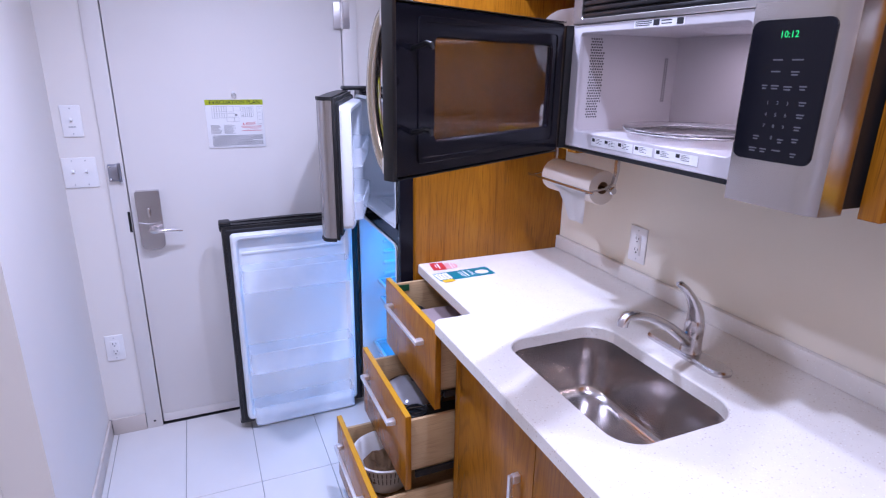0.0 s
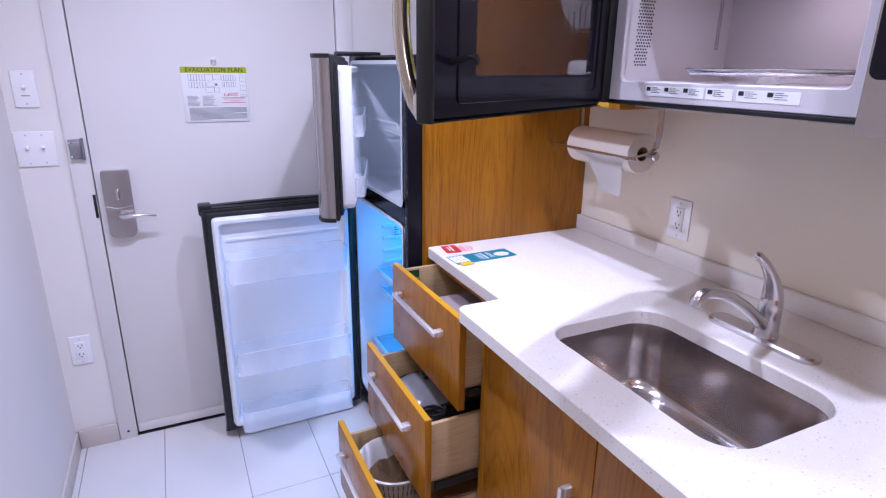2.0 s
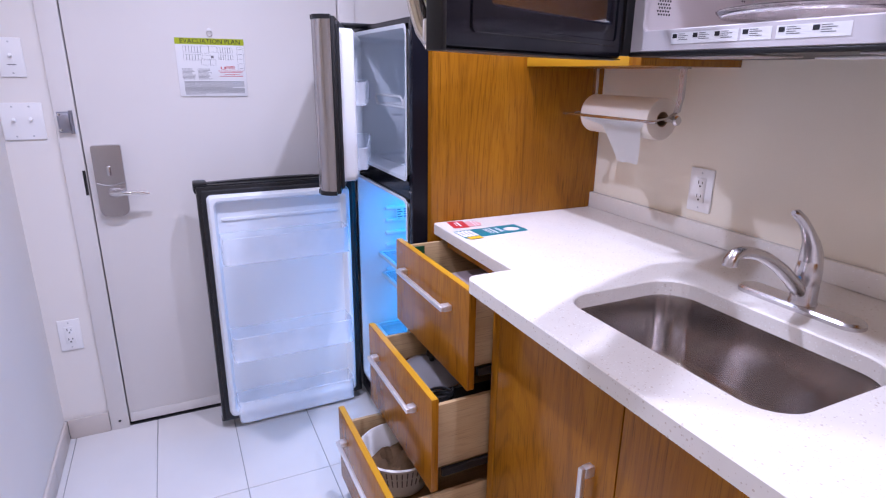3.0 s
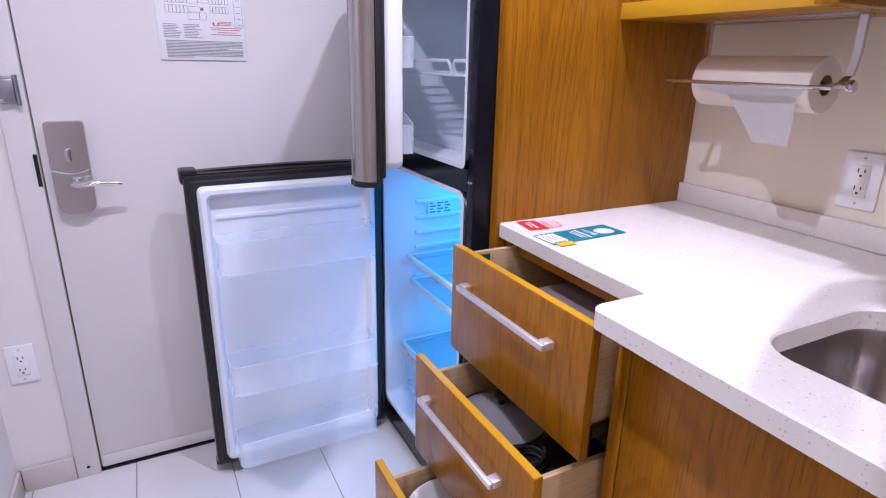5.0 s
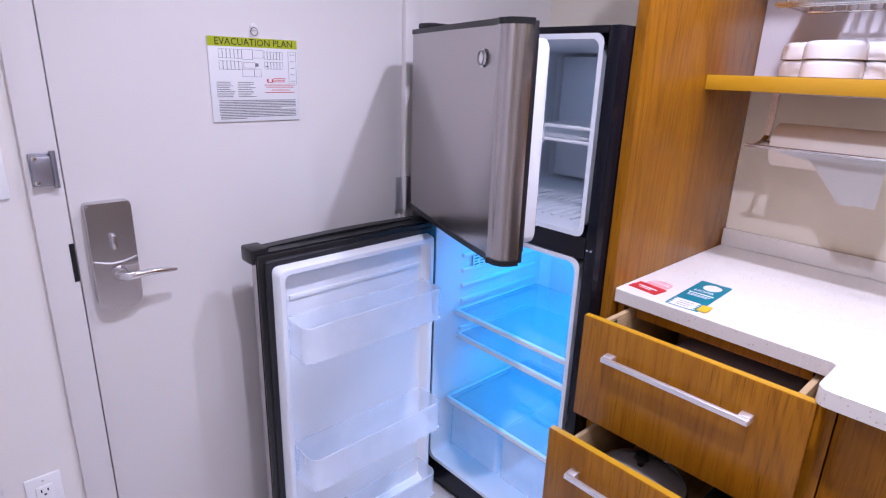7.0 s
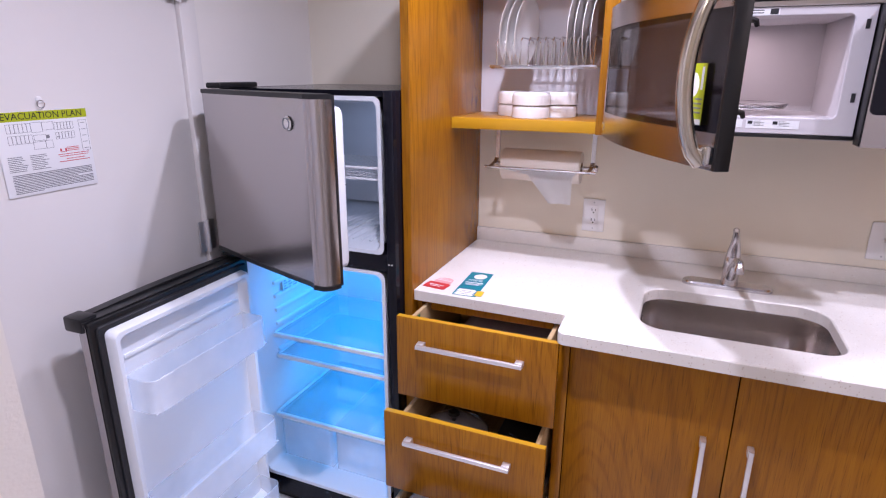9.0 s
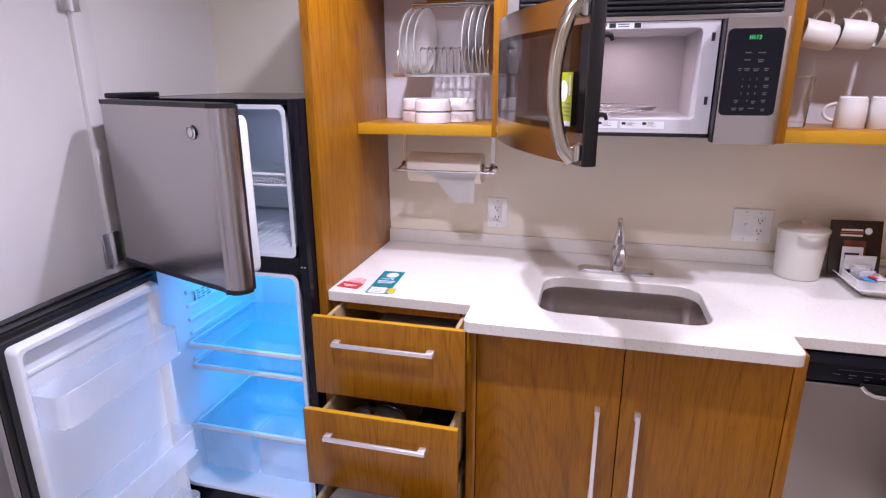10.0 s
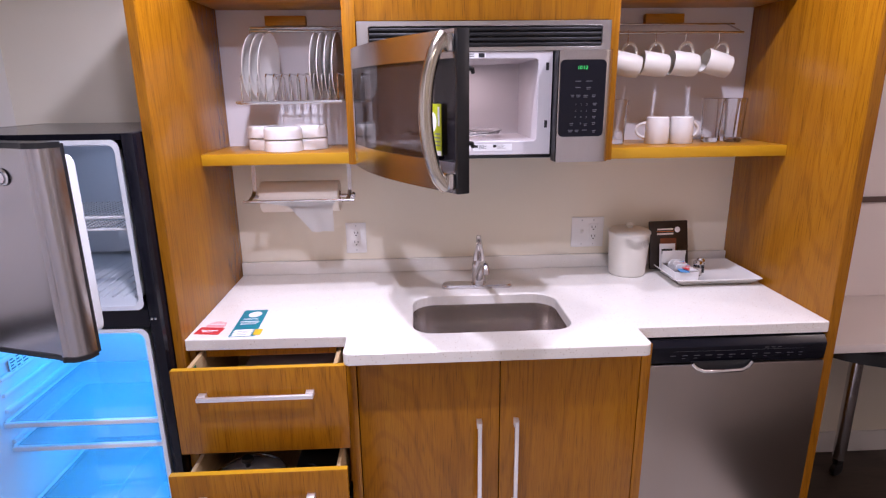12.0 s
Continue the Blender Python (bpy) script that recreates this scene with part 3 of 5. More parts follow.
outer = rounded([(-0.001, PY - 0.001), (-0.612, PY - 0.001), (-0.620, -0.456), (-0.743, -0.456), (-0.743, -1.314), (-0.626, -1.314), (-0.626, PR + 0.001), (-0.001, PR + 0.001)],
                [0, 0.004, 0.012, 0.022, 0.022, 0.012, 0.004, 0])
hole = rounded([(-0.306, -0.648), (-0.306, -1.130), (-0.620, -1.130), (-0.620, -0.648)], [0.075, 0.075, 0.065, 0.065], 8)
hole = hole[::-1]
solo("countertop", slab([outer, hole], CT - 0.034, CT, 0.003), QUARTZ, "white speckled quartz countertop with a stepped front edge", "countertop", smooth=False)
solo("backsplash", box(-0.020, -0.001, PR + 0.001, PY - 0.001, CT + 0.001, CT + 0.052, 0.0015), QUARTZ, "low speckled quartz backsplash along the wall", "backsplash")


def bar_handle(parent, p0, p1, out, gap=0.030):
    """A flat square bar on two posts; out: the way it stands off."""
    p0, p1, out = Vector(p0), Vector(p1), Vector(out)
    a = (p1 - p0).normalized()
    b = a.cross(out)
    m = Matrix((a, b, out)).transposed().to_4x4()
    m.translation = p0
    n = (p1 - p0).length
    bar = part("handle", merge(bmesh.new(), box(0, n, -0.006, 0.006, gap - 0.010, gap, 0.0016), m), ALU, parent, "satin aluminium bar handle")
    for u in (0.0, n - 0.022):
        part("handle_post", merge(bmesh.new(), box(u, u + 0.022, -0.0075, 0.0075, 0, gap - 0.010, 0.001), m), ALU, bar)
    return bar


base = thing("sink_cabinet", pose(-0.36, -0.90, 0), "honey-coloured wooden sink base cabinet with two closed doors", "cabinet")
bm = box(-0.645, -0.02, -0.472, -0.454, 0.0, 0.873)
box(-0.645, -0.02, -1.346, -1.328, 0.0, 0.873, bm=bm)
box(-0.645, -0.02, -1.328, -0.472, 0.10, 0.118, bm=bm)
box(-0.035, -0.02, -1.328, -0.472, 0.118, 0.70, bm=bm)
part("body", bm, WOOD, base, smooth=False)
part("toe_kick", box(-0.59, -0.575, -1.328, -0.472, 0, 0.10), BLACK, base)
for y0, y1 in ((-0.482, -0.453), (-1.347, -1.318)):
    part("stile", box(-0.664, -0.6455, y0, y1, 0.0, 0.873, 0.0008), WOOD, base)
for y0, y1, hy in ((-0.898, -0.485, -0.838), (-1.315, -0.901, -0.948)):
    d = part("door", box(-0.665, -0.6465, y0, y1, 0.10, 0.868, 0.0012), WOOD, base)
    bar_handle(d, (-0.665, hy, 0.345), (-0.665, hy, 0.650), (-1, 0, 0))

# sink bowl and faucet
sink = thing("sink", pose(-0.466, -0.89, 0.69), "undermounted stainless steel sink bowl", "sink")
bm = bmesh.new()
rings = []
top = rounded([(-0.300, -0.642), (-0.300, -1.136), (-0.626, -1.136), (-0.626, -0.642)], [0.08, 0.08, 0.07, 0.07], 8)
cx, cy = -0.463, -0.890
for z, s, lip in ((CT - 0.035, 1.0, 0.012), (CT - 0.035, 1.0, 0.0), (CT - 0.040, 0.995, 0), (CT - 0.12, 0.975, 0), (CT - 0.175, 0.955, 0), (CT - 0.195, 0.925, 0), (CT - 0.206, 0.87, 0), (CT - 0.211, 0.76, 0), (CT - 0.214, 0.45, 0), (CT - 0.217, 0.20, 0)):
    row = []
    for p in top:
        d = Vector((p.x - cx, p.y - cy))
        dx = d * s + d.normalized() * lip
        if s < 0.5:
            dx = d.normalized() * (d.length * s * 0.5 + 0.09 * s)
        row.append(bm.verts.new((cx + dx.x, cy + dx.y, z)))
    rings.append(row)
n = len(top)
for a, b in zip(rings, rings[1:]):
    for k in range(n):
        bm.faces.new((a[k], a[(k + 1) % n], b[(k + 1) % n], b[k]))
bm.faces.new(rings[-1])
part("bowl", bm, SINKM, sink)
part("drain", lathe([(0, CT - 0.222), (0.026, CT - 0.222), (0.030, CT - 0.214), (0.044, CT - 0.2115), (0.046, CT - 0.213)], 32, pose(cx, cy, 0)), NICKEL, sink, "chromed drain ring")
part("drain_strainer", lathe([(0, CT - 0.206), (0.004, CT - 0.207), (0.006, CT - 0.214), (0.022, CT - 0.216), (0.024, CT - 0.220)], 24, pose(cx, cy, 0)), NICKEL, sink)

fx, fy = -0.212, -0.886
fau = thing("faucet", pose(fx, fy, CT), "brushed nickel single-lever kitchen faucet on a deck plate", "faucet")
deck = rounded([(fx + 0.027, fy + 0.134), (fx - 0.033, fy + 0.134), (fx - 0.033, fy - 0.122), (fx + 0.027, fy - 0.122)], 0.0295, 8)
part("deck_plate", slab([deck], CT + 0.0005, CT + 0.013, 0.005), NICKEL, fau)
part("faucet_body", lathe([(0, CT + 0.112), (0.014, CT + 0.111), (0.0205, CT + 0.102), (0.0235, CT + 0.084), (0.0240, CT + 0.058), (0.0230, CT + 0.054), (0.0238, CT + 0.05), (0.0245, CT + 0.02), (0.027, CT + 0.012)], 36, pose(fx, fy, 0)), NICKEL, fau)
sp = []
for k in range(15):
    t = k / 14
    sp.append((fx - 0.010 - 0.200 * t, fy + 0.003 * t, CT + 0.034 + 0.106 * math.sin(t * math.pi * 0.50)))
sp.append((fx - 0.220, fy + 0.003, sp[-1][2] - 0.003))
sp.append((fx - 0.226, fy + 0.003, sp[-1][2] - 0.009))
sp.append((fx - 0.227, fy + 0.003, sp[-1][2] - 0.010))
part("spout", tube(sp, [0.0145] * 3 + [0.0132] * 3 + [0.0120] * 4 + [0.0112] * 5 + [0.0120, 0.0128, 0.0128], 16), NICKEL, fau)
lev = tube([(fx, fy, CT + 0.098), (fx - 0.003, fy, CT + 0.116), (fx - 0.010, fy, CT + 0.136), (fx - 0.024, fy + 0.002, CT + 0.160), (fx - 0.041, fy + 0.005, CT + 0.182), (fx - 0.060, fy + 0.008, CT + 0.197), (fx - 0.068, fy + 0.009, CT + 0.199)],
           [0.0215, 0.0195, 0.0155, 0.0115, 0.0095, 0.0090, 0.005], 14)
part("lever", lev, NICKEL, fau)
part("temperature_dot", lathe([(0, 0.001), (0.003, 0.0005), (0.0032, 0)], 12, pose(fx - 0.0238, fy, CT + 0.067, 0, -90)), BLUEINK, fau)

# drawer cabinet
DY0, DY1 = -0.463, 0.009
dc = thing("drawer_cabinet", pose(-0.33, -0.22, 0), "honey-coloured wooden cabinet with three drawers pulled open", "cabinet")
bm = box(-0.590, -0.02, DY1 - 0.016, DY1, 0.0, 0.873)
box(-0.590, -0.02, -0.452, -0.438, 0.0, 0.873, bm=bm)
box(-0.590, -0.02, -0.438, DY1 - 0.016, 0.085, 0.10, bm=bm)
box(-0.04, -0.02, -0.438, DY1 - 0.016, 0.10, 0.873, bm=bm)
part("body", bm, WOOD, dc, smooth=False)
part("toe_kick", box(-0.55, -0.535, -0.438, DY1 - 0.016, 0, 0.085), BLACK, dc)
for z in (0.602, 0.340):
    part("rail", box(-0.590, -0.55, -0.4375, DY1 - 0.0165, z, z + 0.018), WOOD, dc)
bm = box(-0.588, -0.572, -0.4375, DY1 - 0.0165, 0.8612, 0.8725)
box(-0.588, -0.572, -0.418, DY1 - 0.046, 0.842, 0.8612, bm=bm)
part("top_rail", bm, WOOD, dc, smooth=False)
for front, top_z, low_z in ((-0.736, 0.872, 0.616), (-0.829, 0.612, 0.352), (-0.936, 0.348, 0.095)):
    dr = part("drawer", box(front, front + 0.019, DY0, DY1, low_z, top_z, 0.0012), WOOD, dc)
    part("edge_band", box(front + 0.0015, front + 0.0175, DY0 + 0.001, DY1 - 0.001, top_z + 0.0002, top_z + 0.0012), WOODEDGE, dr)
    bx0, bx1, bz0, bz1 = front + 0.0195, front + 0.0195 + 0.42, low_z + 0.045, top_z - 0.036
    if top_z > 0.8:
        bz1 = top_z - 0.012
    for y0, y1 in ((DY1 - 0.040, DY1 - 0.028), (DY0 + 0.028, DY0 + 0.040)):
        part("drawer_side", box(bx0, bx1, y0, y1, bz0, bz1, 0.0008), BIRCH, dr, "pale birch drawer side")
        s = 0.0062 if y0 > -0.2 else -0.0062
        ym = (y0 + y1) / 2 + s * 2.0
        part("drawer_slide", box(bx0 + 0.02, bx1 - 0.01, ym - 0.0055, ym + 0.0055, bz0 - 0.022, bz0 - 0.002), BLACK, dr, "black steel drawer slide")
    part("drawer_back", box(bx1 - 0.012, bx1, DY0 + 0.0405, DY1 - 0.0405, bz0, bz1), BIRCH, dr)
    part("drawer_bottom", box(bx0, bx1 - 0.012, DY0 + 0.0405, DY1 - 0.0405, bz0 + 0.006, bz0 + 0.013), BIRCH, dr)
    bar_handle(dr, (front, -0.062, (0.798 if top_z > 0.8 else top_z - 0.074)), (front, -0.374, (0.798 if top_z > 0.8 else top_z - 0.074)), (-1, 0, 0))
    if top_z > 0.8:
        part("tag", box(bx0 + 0.008, bx0 + 0.055, DY1 - 0.0425, DY1 - 0.0402, bz1 - 0.030, bz1 - 0.006), GREENTAG, dr, "small green sticker")

# dishwasher
dw = thing("dishwasher", pose(-0.31, -1.62, 0), "stainless steel dishwasher with a black control panel", "dishwasher")
D0, D1 = -1.899, -1.352
part("body", box(-0.585, -0.03, D0 + 0.004, D1 - 0.004, 0.09, 0.868), BLACK, dw)
part("toe_panel", box(-0.56, -0.545, D0 + 0.004, D1 - 0.004, 0.0, 0.09), BLACK, dw)
prof = rounded([(-0.586, 0.868), (-0.622, 0.868), (-0.638, 0.846), (-0.634, 0.792), (-0.586, 0.792)], [0, 0.006, 0.006, 0.003, 0])
part("control_panel", sweep([(p.x, p.y) for p in prof], D0 + 0.002, D1 - 0.002, "xz"), BLACKGLOSS, dw, "black glossy control panel")
DP = pose(-0.6386, (D0 + D1) / 2, 0.820, 86, 0, -90)
marks = [(-0.20, 0.20, 0.012, 0.0126)]
rnd = random.Random(5)
for k in range(12):
    x = -0.21 + k * 0.036
    marks += [(x, x + 0.012 + 0.008 * rnd.random(), -0.002, 0.0), (x, x + 0.010, -0.010, -0.0085)][: 1 + (k % 3 > 0)]
for k in range(3):
    marks.append((0.08 + k * 0.02, 0.092 + k * 0.02, 0.017, 0.019))
part("panel_print", bars(marks, DP), PANELINK, dw)
dd = part("door", box(-0.640, -0.586, D0 + 0.002, D1 - 0.002, 0.10, 0.7885, 0.004), STEELREFLECT, dw, "brushed stainless door")
hp = rounded([(-1.478, 0.800), (-1.666, 0.800), (-1.640, 0.770), (-1.504, 0.770)], [0.002, 0.002, 0.02, 0.02], 5)
part("handle_pocket", sweep([(p.x, p.y) for p in hp], -0.6425, -0.639, "yz"), BLACK, dd)
part("handle", tube([(-0.648, -1.480, 0.797), (-0.652, -1.492, 0.784), (-0.655, -1.512, 0.775), (-0.656, -1.572, 0.773), (-0.655, -1.632, 0.775), (-0.652, -1.652, 0.784), (-0.648, -1.664, 0.797)], 0.006, 10), CHROME, dd, "curved chrome pocket handle")

# ---- upper cupboards ----
P1, P2, P3, P4 = -0.457, -0.497, -1.268, -1.303
up = thing("upper_cabinet", pose(-0.16, -0.95, 1.376), "honey-coloured wooden wall unit with two open cubbies", "wall unit")
part("partition", box(-0.330, -0.001, P2, P1, 1.371, 2.04, 0.001), WOOD, up)
part("partition", box(-0.330, -0.001, P4, P3, 1.371, 2.04, 0.001), WOOD, up)
part("fascia", box(-0.335, -0.315, P3 - 0.0005 + 0.001, P2 - 0.0005, 1.797, 2.04, 0.001), WOOD, up)
part("cabinet_floor", box(-0.314, -0.001, P3 + 0.001, P2 - 0.001, 1.797, 1.815), WOOD, up)
for y0, y1 in ((P1 + 0.0005, PY - 0.0005), (PR + 0.0005, P4 - 0.0005)):
    part("cubby_back", box(-0.004, -0.0008, y0, y1, 1.4068, 1.8718), PANELWHITE, up, "white cubby back panel")
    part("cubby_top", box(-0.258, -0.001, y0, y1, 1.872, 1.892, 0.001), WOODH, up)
    part("cubby_front", box(-0.258, -0.239, y0, y1, 1.893, 2.04, 0.001), WOOD, up)
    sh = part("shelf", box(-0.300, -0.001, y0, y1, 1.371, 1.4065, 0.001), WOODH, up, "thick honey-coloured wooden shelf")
    part("edge_band", box(-0.3035, -0.3005, y0, y1, 1.371, 1.4065, 0.0008), WOODEDGE, sh)
part("cabinet_roof", box(-0.335, -0.001, PR + 0.001, PY - 0.001, 2.041, 2.06), WOOD, up)

# ---- microwave ----
M0, M1, MX = -1.262, -0.504, -0.362      # right, left, front of the case
mw = thing("microwave", pose(-0.2, -0.88, 1.385), "stainless over-counter microwave with its door open", "microwave")
bm = box(MX, -0.01, M1 - 0.012, M1, 1.388, 1.792)
box(MX, -0.01, M0, -1.10, 1.388, 1.72, bm=bm)
box(MX, -0.01, -1.10, M1 - 0.012, 1.388, 1.418, bm=bm)
box(MX, -0.01, M0, M1 - 0.012, 1.72, 1.792, bm=bm)
part("case", bm, BLACK, mw, "black painted steel case", smooth=False)
# oven cavity
CY0, CY1, CZ0, CZ1, CX = -1.046, -0.538, 1.440, 1.684, -0.045
part("cavity_back", box(CX, CX + 0.004, CY0, CY1, CZ0, CZ1), ENAMEL, mw, "off-white enamelled oven back")
for y in (CY0 - 0.004, CY1):
    part("cavity_wall", box(MX - 0.002, CX, y, y + 0.004, CZ0, CZ1), ENAMEL, mw)
part("cavity_floor", box(MX - 0.002, CX, CY0, CY1, CZ0 - 0.004, CZ0), ENAMEL, mw)
part("cavity_roof", box(MX - 0.002, CX, CY0, CY1, CZ1, CZ1 + 0.004), ENAMEL, mw)
fl = slab([[(-1.0895, 1.3975), (-0.506, 1.3975), (-0.506, 1.7045), (-1.0895, 1.7045)], rounded([(CY0, CZ0), (CY0, CZ1), (CY1, CZ1), (CY1, CZ0)], 0.012, 4)], 0, 0.012, 0.002)
bmesh.ops.transform(fl, matrix=Matrix(((0, 0, -1, MX - 0.0005), (1, 0, 0, 0), (0, 1, 0, 0), (0, 0, 0, 1))), verts=fl.verts)
part("cavity_frame", fl, ENAMEL, mw, "pale enamelled frame round the oven opening", smooth=False)
part("lower_lip", box(MX - 0.014, MX, -1.09, M1, 1.388, 1.3965, 0.002), BLACK, mw)
holes = [(-0.335 + 0.0075 * i - 0.00375 * (j % 2), 1.475 + 0.0068 * j) for j in range(30) for i in range(6 if 5 < j < 25 else 5)]
bm = bmesh.new()
for x, z in holes:
    lathe([(0, 0.0006), (0.0024, 0.0006), (0.0025, 0)], 6, pose(x, CY1, z, 90), bm)
part("vent_holes", bm, INK, mw, "perforated vent in the oven wall")
bm = bmesh.new()
for j in range(17):
    for i in range(2):
        lathe([(0, 0.0006), (0.0022, 0.0006), (0.0023, 0)], 6, pose(-0.085 + 0.007 * i, CY1, 1.515 + 0.007 * j, 90), bm)
part("vent_holes", bm, INK, mw)
part("hinge_post", box(MX - 0.034, MX - 0.001, -0.5065, -0.490, 1.390, 1.704, 0.002), BLACK, mw)
part("turntable", lathe([(0, 1.462), (0.13, 1.462), (0.150, 1.466), (0.158, 1.474), (0.160, 1.472), (0.150, 1.461), (0.05, 1.456), (0, 1.456)], 56, pose(-0.225, -0.80, -0.005)), TUMBLER, mw, "clear glass turntable plate")
part("turntable_hub", lathe([(0, 1.456), (0.018, 1.456), (0.022, 1.4455), (0.024, 1.4452)], 20, pose(-0.225, -0.80, -0.005)), PLASTIC, mw)
part("stirrer_cover", lathe([(0, 1.676), (0.07, 1.677), (0.09, 1.6835)], 36, pose(-0.21, -0.89, 0)), ENAMEL, mw)
ST = pose(MX - 0.0129, 0, 0, 90, 0, -90)
for q in ((0.620, 0.775, 1.411, 1.432), (0.780, 0.840, 1.411, 1.432), (0.848, 0.970, 1.411, 1.432), (0.735, 0.885, 1.686, 1.7025)):
    part("sticker", bars([q], ST), CARD, mw, "white instruction sticker")
ink = []
for x0, x1, w in ((0.624, 0.775, 3), (0.784, 0.84, 1), (0.852, 0.968, 2)):
    for k in range(w):
        x = x0 + (x1 - x0) * k / w
        ink += [(x, x + 0.011, 1.4215, 1.4295)] + [(x + 0.014, x + 0.030 + 0.008 * (q % 2), 1.4285 - 0.0035 * q, 1.4293 - 0.0035 * q) for q in range(4)]
ink += [(0.740, 0.790, 1.698, 1.700), (0.740, 0.790, 1.694, 1.696), (0.740, 0.784, 1.690, 1.692), (0.796, 0.814, 1.689, 1.701), (0.820, 0.850, 1.697, 1.699), (0.820, 0.850, 1.691, 1.693), (0.864, 0.882, 1.688, 1.701)]
part("sticker_print", bars(ink, pose(MX - 0.0133, 0, 0, 90, 0, -90)), INK, mw)
for z in (1.480, 1.650):
    part("latch_slot", box(MX - 0.0135, MX - 0.0124, -1.078, -1.069, z, z + 0.022), INK, mw)
part("underside_filter", box(-0.36, -0.22, -1.20, -0.98, 1.3845, 1.3878, 0.001), STEEL, mw, "metal grease filter")
part("underside_filter", box(-0.36, -0.22, -0.80, -0.58, 1.3845, 1.3878, 0.001), STEEL, mw, "metal grease filter")
part("cooktop_lens", box(-0.19, -0.10, -0.96, -0.80, 1.3835, 1.3878, 0.002), PLASTIC, mw, "white lamp lens under the oven")
# top grille
part("grille_back", box(MX - 0.004, MX - 0.0005, M0 + 0.02, M1 - 0.03, 1.712, 1.778), INK, mw)
gf = slab([rounded([(M0, 1.7055), (M1, 1.7055), (M1, 1.791), (M0, 1.791)], 0.002, 2), rounded([(M0 + 0.026, 1.718), (M0 + 0.026, 1.777), (M1 - 0.035, 1.777), (M1 - 0.035, 1.718)], 0.008, 5)], 0, 0.016, 0.0015)
bmesh.ops.transform(gf, matrix=Matrix(((0, 0, -1, MX - 0.0005), (1, 0, 0, 0), (0, 1, 0, 0), (0, 0, 0, 1))), verts=gf.verts)
part("grille_frame", gf, STEEL, mw, "brushed steel surround of the vent", smooth=False)
for k in range(4):
    part("grille_slat", box(MX - 0.014, MX - 0.004, M0 + 0.0265, M1 - 0.0355, 1.7195 + 0.0145 * k, 1.7295 + 0.0145 * k, 0.003), BLACK, mw)
# control side: a bowed steel panel with a black glass face
KP0, KP1 = M0, -1.095
bow = [(MX - 0.001, KP0), (MX - 0.034, KP0), (MX - 0.052, KP0 + 0.004), (MX - 0.060, KP0 + 0.014)] + [(MX - 0.064 - 0.006 * k / 6, KP0 + 0.03 + (KP1 - KP0 - 0.03) * k / 6) for k in range(7)] + [(MX - 0.001, KP1)]
part("control_panel", sweep(bow, 1.378, 1.7045, "xy"), STEELH, mw, "bowed brushed steel control panel")
face = rounded([(0, 0), (0.138, 0), (0.138, 0.222), (0, 0.222)], 0.014, 5)
fp = sweep([(p.x, p.y) for p in face], 0, 0.004, "xy")
KM = pose(MX - 0.0690, KP1 - 0.0040, 1.455, 90, 0, -87.4)
part("panel_side", box(MX - 0.066, MX - 0.014, KP1 + 0.0004, KP1 + 0.0030, 1.380, 1.703, 0.001), BLACK, mw, "black side of the control panel")
keypad = part("keypad", fp, BLACKGLOSS, mw, "glossy black keypad", m=KM)
part("clock", lettering("10:12", 0.0145, pose(0.066, 0.199, 0.0042)), GLOW, keypad, "green clock digits reading 10:12", smooth=False)
part("display_window", bars([(0.034, 0.100, 0.187, 0.211)], pose(0, 0, 0.0040), h=0.0001), BLACKGLOSS, keypad)
bm = bmesh.new()
for k, ch in enumerate("1234567890"):
    c, r = (k % 3, k // 3) if k < 9 else (1, 3)
    lettering(ch, 0.0085, pose(0.050 + 0.017 * c, 0.094 - 0.0185 * r, 0.0042), bm)
part("digits", bm, KEYINK, keypad, "pale keypad digits", smooth=False)
mk = []
for x, y, w in ((0.046, 0.160, 0.017), (0.078, 0.160, 0.019), (0.046, 0.142, 0.016), (0.080, 0.142, 0.014), (0.034, 0.120, 0.010), (0.050, 0.120, 0.014), (0.072, 0.119, 0.014), (0.098, 0.120, 0.012), (0.102, 0.096, 0.012), (0.102, 0.077, 0.013), (0.102, 0.058, 0.011), (0.102, 0.039, 0.011), (0.034, 0.038, 0.011), (0.078, 0.036, 0.010), (0.030, 0.018, 0.014), (0.050, 0.018, 0.012), (0.072, 0.018, 0.015), (0.104, 0.016, 0.010)):
    mk += [(x, x + w, y, y + 0.0022)] + ([(x + 0.001, x + w - 0.002, y - 0.0045, y - 0.0023)] if w < 0.015 else [])
part("key_print", bars(mk, pose(0, 0, 0.0041), h=0.0002), KEYINK, keypad)

# microwave door, hinged at its left, swung out
MD = pose(-0.395, -0.506, 0, 0, 0, -153.9)
W, Z0, Z1 = 0.628, 1.380, 1.712


def door_bow(u):
    return -0.022 - 0.036 * math.sin(math.pi * min(1, max(0, u / W)) ** 0.9) - 0.006 * u / W


def bowed(u0, u1, z0, z1, lift=0.0, n=14, thick=0.004):
    bm = bmesh.new()
    grid = [[[bm.verts.new((u0 + (u1 - u0) * i / n, door_bow(u0 + (u1 - u0) * i / n) - lift + dz, z)) for z in (z0, z1)] for i in range(n + 1)] for dz in (0, thick)]
    for i in range(n):
        for g in grid:
            bm.faces.new((g[i][0], g[i + 1][0], g[i + 1][1], g[i][1]))
        for s in (0, 1):
            bm.faces.new((grid[0][i][s], grid[0][i + 1][s], grid[1][i + 1][s], grid[1][i][s]))
    for i in (0, n):
        bm.faces.new((grid[0][i][0], grid[0][i][1], grid[1][i][1], grid[1][i][0]))
    return bm


